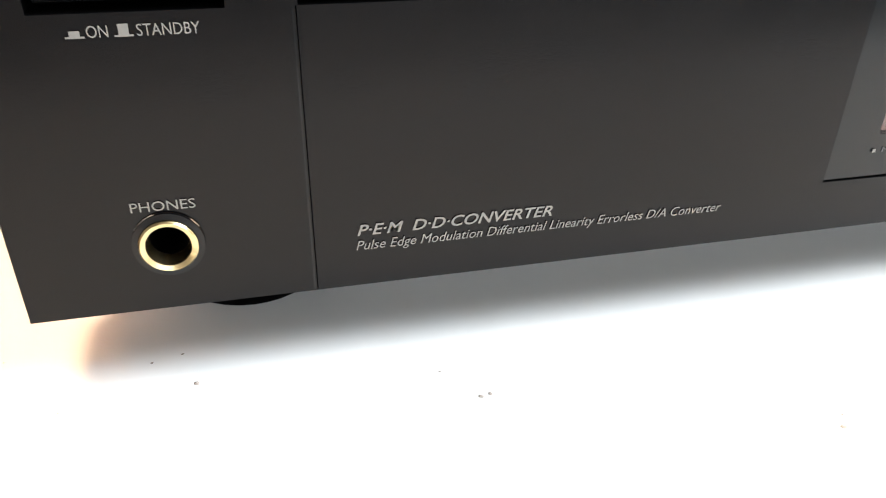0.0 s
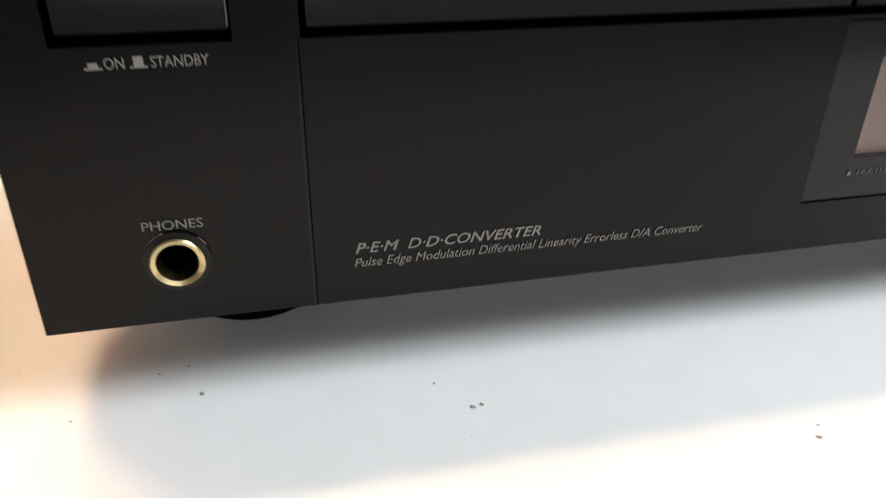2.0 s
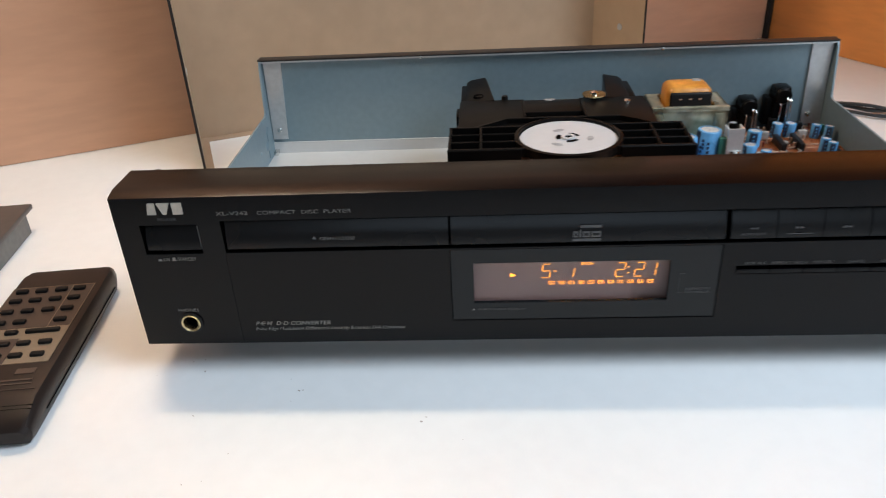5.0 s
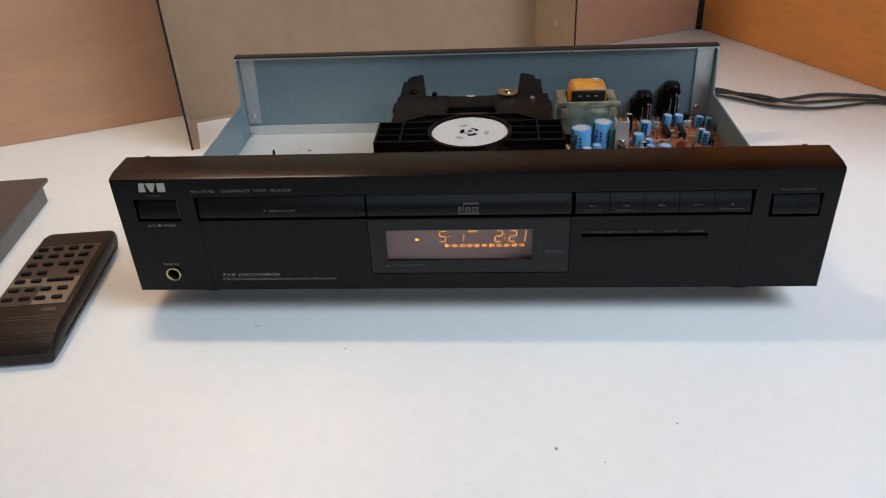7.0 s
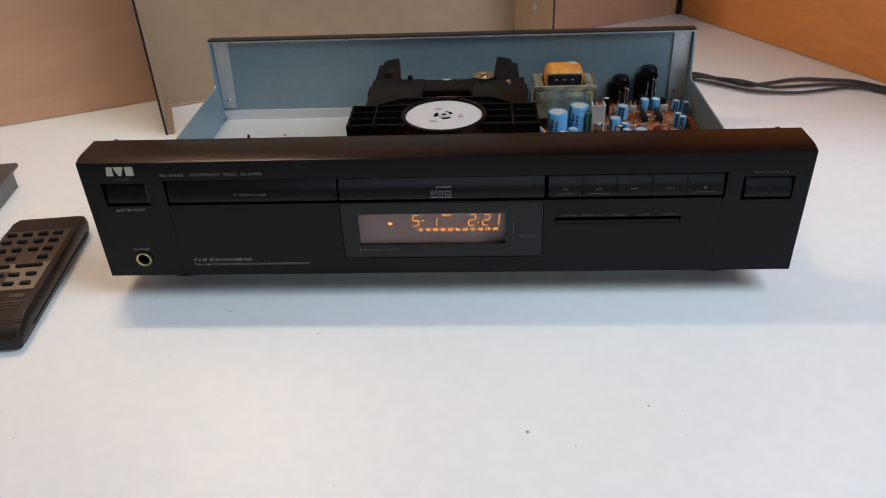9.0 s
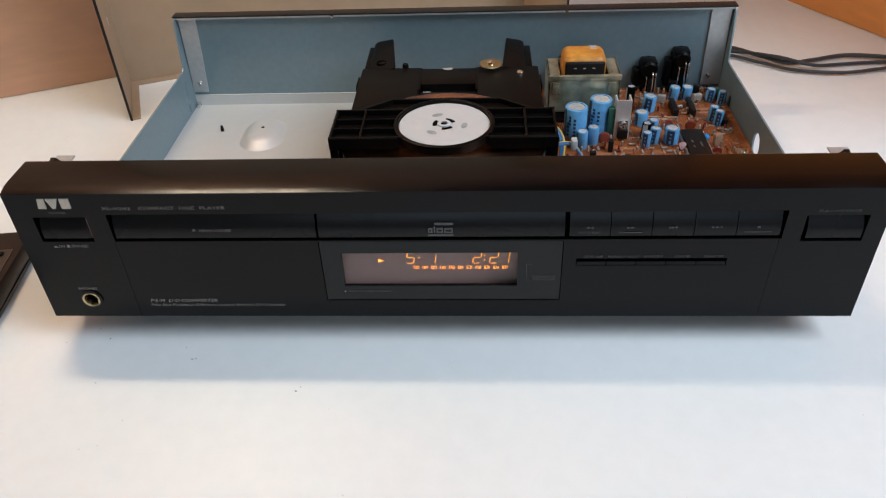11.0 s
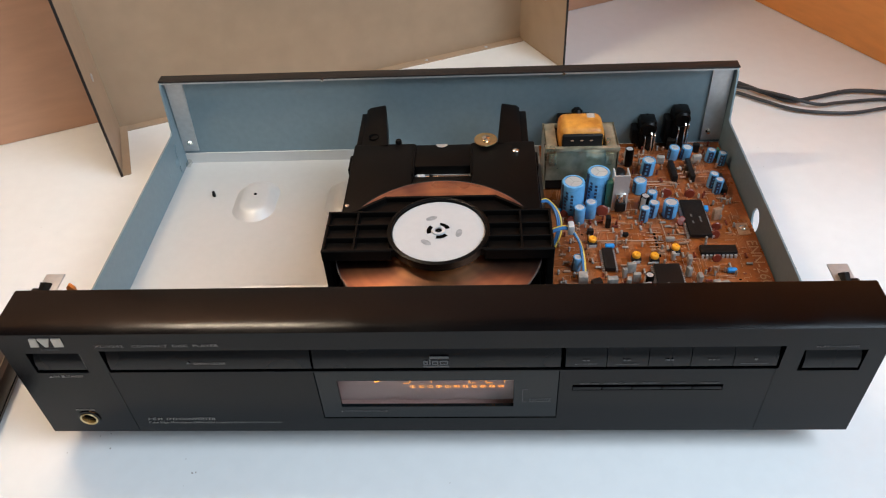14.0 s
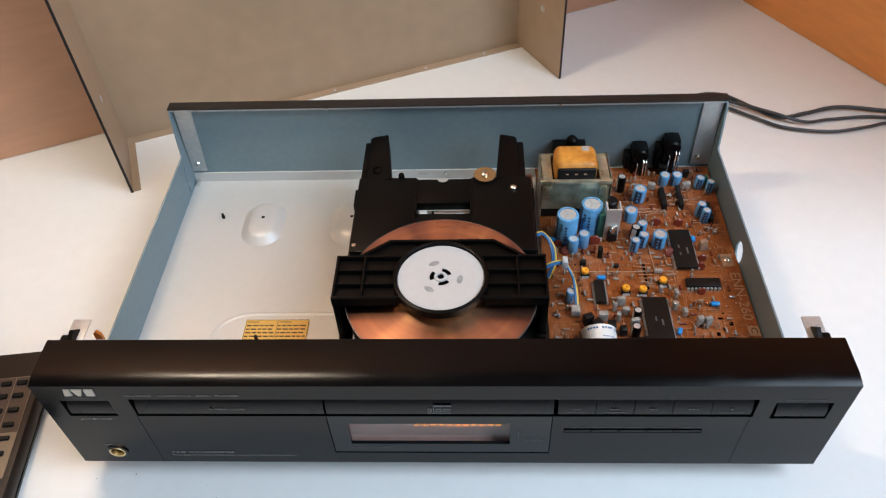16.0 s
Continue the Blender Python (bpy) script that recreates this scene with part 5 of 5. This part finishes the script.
# wire bundles from the transport to the board
for k, (key, dx) in enumerate((("wire_blue", 0.0), ("wire_yellow", 0.0012), ("wire_blue", -0.0012))):
    part("wire", Build().tube(smooth_path([(0.282, 0.128 + dx, 0.046), (0.2900, 0.131 + dx, 0.050), (0.2990, 0.1345 + dx, 0.0480), (0.3050, 0.129 + dx, 0.0430), (0.3070 + dx * 0.5, 0.118, 0.0400), (0.3075 + dx * 0.5, 0.1075, 0.0330)]), 0.0008, key, 6), player)
    part("wire", Build().tube(smooth_path([(0.280, 0.158 + dx, 0.050), (0.2870, 0.162 + dx, 0.049), (0.2935 + dx, 0.155, 0.044), (0.2945 + dx, 0.145, 0.036), (0.290 + dx, 0.136, 0.030)]), 0.0007, key, 6), player)
part("cable_tie", Build().box(0.2985, 0.3025, 0.1310, 0.1375, 0.0445, 0.0520, "white", 0.0010), player)
part("connector", Build().box(0.3035, 0.3095, 0.1025, 0.1085, PZ, 0.0345, "film", 0.0005), board_ob)

# ---- transformer ----
tr = Build()
X0, X1, Y0, Y1, ZT = 0.2876, 0.3388, 0.1985, 0.2300, 0.0660
tr.box(X0, X1, Y0, Y0 + 0.0012, 0.0380, ZT, "core", 0.0003, 1).box(X0, X1, Y1 - 0.0012, Y1, 0.0380, ZT, "core", 0.0003, 1)
tr.box(X0 + 0.001, X1 - 0.001, Y0 + 0.0012, Y1 - 0.0012, 0.0300, ZT - 0.0030, "chip")
tr.box(X0, X0 + 0.0085, Y0, Y1, ZT - 0.0035, ZT, "core", 0.0004, 1).box(X1 - 0.0085, X1, Y0, Y1, ZT - 0.0035, ZT, "core", 0.0004, 1)
tr.box(X0, X0 + 0.0012, Y0, Y1, 0.0300, ZT, "core").box(X1 - 0.0012, X1, Y0, Y1, 0.0300, ZT, "core")
core = part("transformer", tr, player, "transformer with a yellowed zinc frame and yellow taped winding")
for xa, xb in ((0.2905, 0.2960), (0.3300, 0.3355)):
    part("frame_tab", Build().box(xa, xb, Y0 - 0.0010, Y0 + 0.0004, 0.0520, 0.0610, "core", 0.0004), core)
part("frame_rail", Build().box(X0 - 0.0004, X1 + 0.0004, Y0 - 0.0012, Y0 + 0.0016, ZT - 0.0030, ZT + 0.0006, "core", 0.0005), core)
coil = Build().box(0.2975, 0.3285, 0.2015, 0.2265, 0.0540, 0.0785, "tape", 0.0055, 4)
coil.box(0.2990, 0.3270, 0.1995, 0.2023, 0.0580, 0.0757, "chip", 0.0028, 3)
for x in (0.3060, 0.3125, 0.3190):
    coil.box(x - 0.0010, x + 0.0010, 0.1992, 0.2002, 0.0710, 0.0718, "trace")
coil.box(0.3175, 0.3230, 0.2170, 0.2225, 0.0784, 0.0787, "film", 0.0002, 1)
part("winding", coil, core, "winding wrapped in yellow tape")
part("power_inlet", Build().box(0.3005, 0.3265, 0.2430, 0.2600, 0.0400, 0.0560, "plastic", 0.0015).lathe((0.3150, 0.2520, 0.0560), [(0.0045, -0.002), (0.0042, 0.0060), (0.0025, 0.0080), (0.0001, 0.0085)], "plastic", 20), player, "black mains lead bush at the rear panel")
part("dark_block", Build().lathe((0.3420, 0.2060, PZ), [(0.0001, 0.0125), (0.0040, 0.0122), (0.0052, 0.0110), (0.0052, 0.0)], "chip", 24), board_ob)
part("edge_strip", Build().box(0.2780, 0.2850, 0.2080, 0.2470, 0.0250, 0.0300, "pcb", 0.0004), player)

# sockets on the rear panel
for x, zt in ((0.3693, 0.0546), (0.3930, 0.0624)):
    b = Build()
    b.box(x - 0.0060, x + 0.0060, 0.2480, 0.2600, PZ, zt - 0.001, "plastic", 0.0018)
    b.lathe((x, 0.2470, zt - 0.0075), [(0.0001, -0.0016), (0.0050, -0.0014), (0.0062, 0.0), (0.0066, 0.012)], "plastic", 24, "y")
    b.box(x - 0.0112, x - 0.0060, 0.2500, 0.2600, PZ + 0.004, zt - 0.009, "plastic", 0.0012)
    sock = part("rear_socket", b, player, "black moulded socket with bent tin leads")
    lead = Build()
    for dx, z0 in ((-0.0025, zt - 0.012), (0.0020, zt - 0.008), (0.0042, zt - 0.009)):
        lead.tube([(x + dx, 0.2440, z0), (x + dx, 0.2425, z0 - 0.001), (x + dx * 1.2, 0.2425, PZ)], 0.0006, "chrome", 6)
    part("lead", lead, sock)

# ---- top cover, standing on its edge behind the player ----
cover = thing("metal_cover", (0.11, 0.40, 0), "brown-grey painted steel top cover standing upright on the table", "metal cover")
A, Bc, C, D = Vector((-0.0835, 0.3310)), Vector((0.2875, 0.4830)), Vector((0.3225, 0.4245)), Vector((-0.0580, 0.2650))
HT = 0.285
lip_back = Vector((-0.3788, 0.9255)) * 0.008
LA, LB = A.copy(), Bc.copy()
A, Bc = A + lip_back, Bc + lip_back


def upright(p, q, t, z0, z1, key):
    p, q = Vector(p), Vector(q)
    d = (q - p).normalized()
    n = Vector((-d.y, d.x)) * t
    b = Build()
    outline = [(p.x, p.y), (q.x, q.y), (q.x + n.x, q.y + n.y), (p.x + n.x, p.y + n.y)]
    b.prism(outline, "z", z0, z1, key)
    return b


b = upright(A, Bc, 0.0012, 0.001, HT, "cover")
d = (Bc - A).normalized()
n = Vector((-d.y, d.x))
b.prism([tuple(A + n * 0.0013 - d * 0.001), tuple(Bc + n * 0.0013 + d * 0.001), tuple(Bc + n * 0.0020 + d * 0.001), tuple(A + n * 0.0020 - d * 0.001)], "z", 0.0, HT + 0.0004, "lip")
part("cover_top", b, cover, "flat cover panel, inside face showing")
for p, q, s in ((A, D, -1), (Bc, C, 1)):
    e = (q - p).normalized()
    m = Vector((-e.y, e.x)) * s
    b = Build()
    out = m if (p + m * 0.01 - (A + Bc) / 2).length > (p - (A + Bc) / 2).length else -m
    b.prism([tuple(p), tuple(q), tuple(q + out * 0.0011), tuple(p + out * 0.0011)], "z", 0.0, HT, "cover")
    b.prism([tuple(p + out * 0.0011), tuple(q + out * 0.0011), tuple(q + out * 0.0021), tuple(p + out * 0.0021)], "z", 0.0, HT, "lip")
    b.prism([tuple(q), tuple(q + e * 0.0004), tuple(q + e * 0.0004 + out * 0.0021), tuple(q + out * 0.0021)], "z", 0.0, HT, "lip")
    flange = part("cover_side", b, cover, "folded cover side with a black painted edge")
    hole = p.lerp(q, 0.55)
    yaw = math.degrees(math.atan2(e.y, e.x))
    part("screw_dimple", Build().lathe((0, 0, 0), [(0.0001, 0.0), (0.0016, -0.0004), (0.0030, -0.0006), (0.0034, 0.0)], "zinc", 16, "y"), flange, at=pose(hole.x - out.x * 0.0002, hole.y - out.y * 0.0002, 0.060 if s > 0 else 0.075, 0, 0, yaw if s > 0 else yaw + 180))
# foot lip along the lower edge of one side
foot_in = (Bc - A).normalized() * 0.0065
part("side_lip", Build().prism([tuple(A), tuple(D), tuple(D + foot_in), tuple(A + foot_in)], "z", 0.0004, 0.0016, "cover"), cover)
# narrow lip along the lower edge with small holes
lipb = Build()
lip_in = -n * 0.010
lipb.prism([tuple(A), tuple(Bc), tuple(LB), tuple(LA)], "z", 0.0, 0.0012, "cover")
part("cover_lip", lipb, cover)
for f in (0.28, 0.50, 0.74, 0.90):
    c = A.lerp(Bc, f) + lip_in * 0.45
    part("rivet", Build().lathe((c.x, c.y, 0.0012), [(0.0016, 0), (0.0012, 0.0005), (0.0001, 0.0006)], "white", 12), cover)

# ---- remote control ----
RM = pose(-0.0732, 0.0120, 0.0, 0, 0, 6.8)
remote = thing("remote_control", (-0.0725, 0.0120, 0), "dark brown remote control with bronze key panels lying on the table", "remote control", turn=6.8)
RW, RL, RH = 0.0550, 0.1390, 0.0170


def remote_body():
    b = Build()
    stations = [(-RL / 2, 0.0250, 0.0030, 0.0098), (-RL / 2 + 0.0022, 0.0272, 0.0012, 0.0118), (-RL / 2 + 0.0080, RW / 2, 0.0006, 0.0142), (-RL / 2 + 0.0180, RW / 2, 0.0004, RH), (0.0, RW / 2, 0.0004, RH), (RL / 2 - 0.006, RW / 2, 0.0004, RH - 0.0002), (RL / 2 + 0.0010, 0.0258, 0.0014, RH - 0.0012), (RL / 2 + 0.0030, 0.0240, 0.0040, RH - 0.0040)]
    vs, fs = [], []
    for y, w, z0, z1 in stations:
        c = 0.0022
        sec = [(-w + 0.0030, z0), (w - 0.0030, z0), (w - 0.0008, z0 + 0.0030), (w, (z0 + z1) / 2 + 0.001), (w - 0.0006, z1 - c), (w - c, z1 - 0.0004), (w - 2 * c, z1), (-w + 2 * c, z1), (-w + c, z1 - 0.0004), (-w + 0.0006, z1 - c), (-w, (z0 + z1) / 2 + 0.001), (-w + 0.0008, z0 + 0.0030)]
        vs += [(x, y, z) for x, z in sec]
    k = 12
    for i in range(len(stations) - 1):
        for j in range(k):
            fs.append((i * k + j, i * k + (j + 1) % k, (i + 1) * k + (j + 1) % k, (i + 1) * k + j))
    fs += [tuple(range(k))[::-1], tuple(range(len(vs) - k, len(vs)))]
    return b.add(vs, fs, "remote")


part("body", remote_body(), remote, at=RM)
TZ = RH + 0.0001
def panel_patch(x0, x1, y0, y1, key, z=TZ):
    return Build().box(x0, x1, y0, y1, z - 0.0004, z + 0.0002, key, 0.0001, 1)


part("key_panel", panel_patch(-0.0245, 0.0215, 0.0068, 0.0490, "remote_panel"), remote, "bronze key panel", at=RM)
part("lower_key_panel", panel_patch(-0.0245, 0.0215, -0.0255, 0.0066, "remote_gold"), remote, "pale gold key panel", at=RM)
part("side_key_panel", panel_patch(-0.0244, -0.0012, -0.0252, -0.0035, "remote_panel", TZ + 0.0003), remote, "bronze key panel", at=RM)
rules = Build()
for x0, x1, y0, y1 in ((-0.0248, 0.0218, 0.0489, 0.0492), (-0.0248, -0.0245, -0.0255, 0.0492), (0.0215, 0.0218, -0.0255, 0.0492), (0.0094, 0.0097, 0.0068, 0.0490)):
    rules.box(x0, x1, y0, y1, TZ, TZ + 0.0004, "remote_gold")
part("panel_rule", rules, remote, at=RM)
key_mesh = Build().box(-0.0034, 0.0034, -0.0017, 0.0017, 0, 0.0020, "rubber", 0.0007, 2).mesh("key")
wide_key = Build().box(-0.0090, 0.0090, -0.0015, 0.0015, 0, 0.0020, "rubber", 0.0007, 2).mesh("key")


def remote_key(x, y, data=key_mesh):
    part("key", None, remote, at=RM @ pose(x, y, TZ), data=data)


for r, y in enumerate((0.0440, 0.0340, 0.0230, 0.0120)):
    for x in (-0.0180, -0.0070, 0.0042, 0.0146):
        if r < 3 or x != 0.0042:
            remote_key(x, y)
remote_key(-0.0183, 0.0018), remote_key(-0.0072, 0.0018), remote_key(0.0092, 0.0020, wide_key)
for y in (-0.0088, -0.0195):
    for x in (-0.0182, -0.0072, 0.0033, 0.0144):
        remote_key(x, y)
for x, y, w, h in ((0.0135, -0.0325, 0.0095, 0.0042), (0.0045, -0.0395, 0.0300, 0.0012), (0.0010, -0.0425, 0.0380, 0.0010), (-0.0195, -0.0400, 0.0070, 0.0035)):
    part("lettering_bar", Build().box(x - w / 2, x + w / 2, y - h / 2, y + h / 2, TZ - 0.0002, TZ + 0.0003, "remote_panel"), remote, "worn grey print", at=RM)
part("panel_edge", Build().box(-0.0245, 0.0235, -0.0470, -0.0466, TZ - 0.0004, TZ + 0.0003, "remote_panel"), remote, at=RM)
for y in (-0.0570, -0.0590):
    part("battery_cover_groove", Build().box(-0.0255, 0.0255, y, y + 0.0005, 0.0100, 0.01555 + (y + 0.057) * 0.28, "gap"), remote, at=RM)
part("side_seam", Build().box(RW / 2 - 0.0006, RW / 2 + 0.0001, -0.050, 0.060, 0.0068, 0.0072, "gap"), remote, at=RM)

# ---- flat box at the edge of the table ----
flat = thing("flat_box", (-0.27, 0.09, 0), "flat dark metal box with a grey rim lying on the table", "metal box", turn=-7.5)
FM = pose(-0.1510, 0.1690, 0.0, 0, 0, 7.5)
part("base", Build().prism([(-0.250, -0.230), (-0.004, -0.230), (-0.004, -0.006), (-0.250, -0.004)], "z", 0.0004, 0.0165, "box_side"), flat, at=FM)
part("lid", Build().box(-0.252, 0.0, -0.232, 0.0, 0.0165, 0.0205, "box_top", 0.0012), flat, "dark lacquered lid", at=FM)

# ---- cables on the table ----
for k, pts in enumerate((
        [(0.400, 0.272, 0.030), (0.415, 0.315, 0.008), (0.440, 0.380, 0.0035), (0.470, 0.389, 0.0035), (0.497, 0.367, 0.0035), (0.516, 0.352, 0.0035), (0.540, 0.357, 0.0035), (0.572, 0.366, 0.0035), (0.605, 0.361, 0.0035), (0.630, 0.352, 0.0035), (0.662, 0.312, 0.0035), (0.690, 0.220, 0.0035)],
        [(0.395, 0.272, 0.030), (0.410, 0.310, 0.008), (0.438, 0.366, 0.0030), (0.466, 0.372, 0.0030), (0.492, 0.355, 0.0030), (0.517, 0.338, 0.0030), (0.556, 0.331, 0.0030), (0.590, 0.337, 0.0030), (0.613, 0.342, 0.0030), (0.640, 0.330, 0.0030), (0.664, 0.285, 0.0030), (0.680, 0.200, 0.0030)],
        [(0.315, 0.272, 0.030), (0.370, 0.320, 0.006), (0.430, 0.374, 0.0026), (0.470, 0.3800, 0.0030), (0.505, 0.3560, 0.0080), (0.535, 0.3440, 0.0045), (0.560, 0.3490, 0.0026), (0.600, 0.3520, 0.0026), (0.632, 0.342, 0.0026), (0.660, 0.298, 0.0026), (0.684, 0.210, 0.0026)])):
    single("cable", Build().tube(smooth_path(pts, 8), 0.0019 if k == 0 else 0.0015, "cable", 10), "thin black cable lying loosely on the table", "cable", "cables on the table")

# ---- crumbs and dust on the table ----
rng = random.Random(3)
CRUMBS = [(0.0250, 0.0010, 0.0011), (0.0780, -0.0150, 0.0009), (0.0800, -0.0146, 0.0007), (0.1410, -0.0380, 0.0010), (0.2660, -0.1200, 0.0014), (0.0220, 0.0110, 0.0005), (0.0162, 0.0095, 0.0005), (0.0720, -0.0060, 0.0005), (0.0005, -0.0020, 0.0005), (0.0755, -0.0230, 0.0003), (0.3320, -0.1010, 0.0012), (0.2900, -0.1290, 0.0008), (0.1430, -0.0350, 0.0006), (0.0300, -0.0330, 0.0006)]


def crumb(x, y, r):
    b = Build()
    vs = [(x + r * rng.uniform(0.5, 1.2) * math.cos(a), y + r * rng.uniform(0.5, 1.2) * math.sin(a), 0.0001) for a in [i * 1.047 for i in range(6)]]
    vs.append((x, y, r * 0.7))
    return b.add(vs, [(i, (i + 1) % 6, 6) for i in range(6)] + [(5, 4, 3, 2, 1, 0)], "dirt")


for x, y, r in CRUMBS:
    single("crumb", crumb(x, y, r * 0.75), "tiny dark crumb on the white table", "crumb", "crumbs on the table")
dust = Build()
for _ in range(130):
    x, y, r = rng.uniform(-0.15, 0.62), rng.uniform(-0.30, 0.33), rng.uniform(0.00015, 0.0004)
    if 0 < x < 0.435 and 0 < y < 0.265:
        continue
    c = crumb(x, y, r)
    dust.add(c.v, c.f, "dirt")
single("table_dust", dust, "scattered specks of dust on the white table", "dust", kind="stuff")
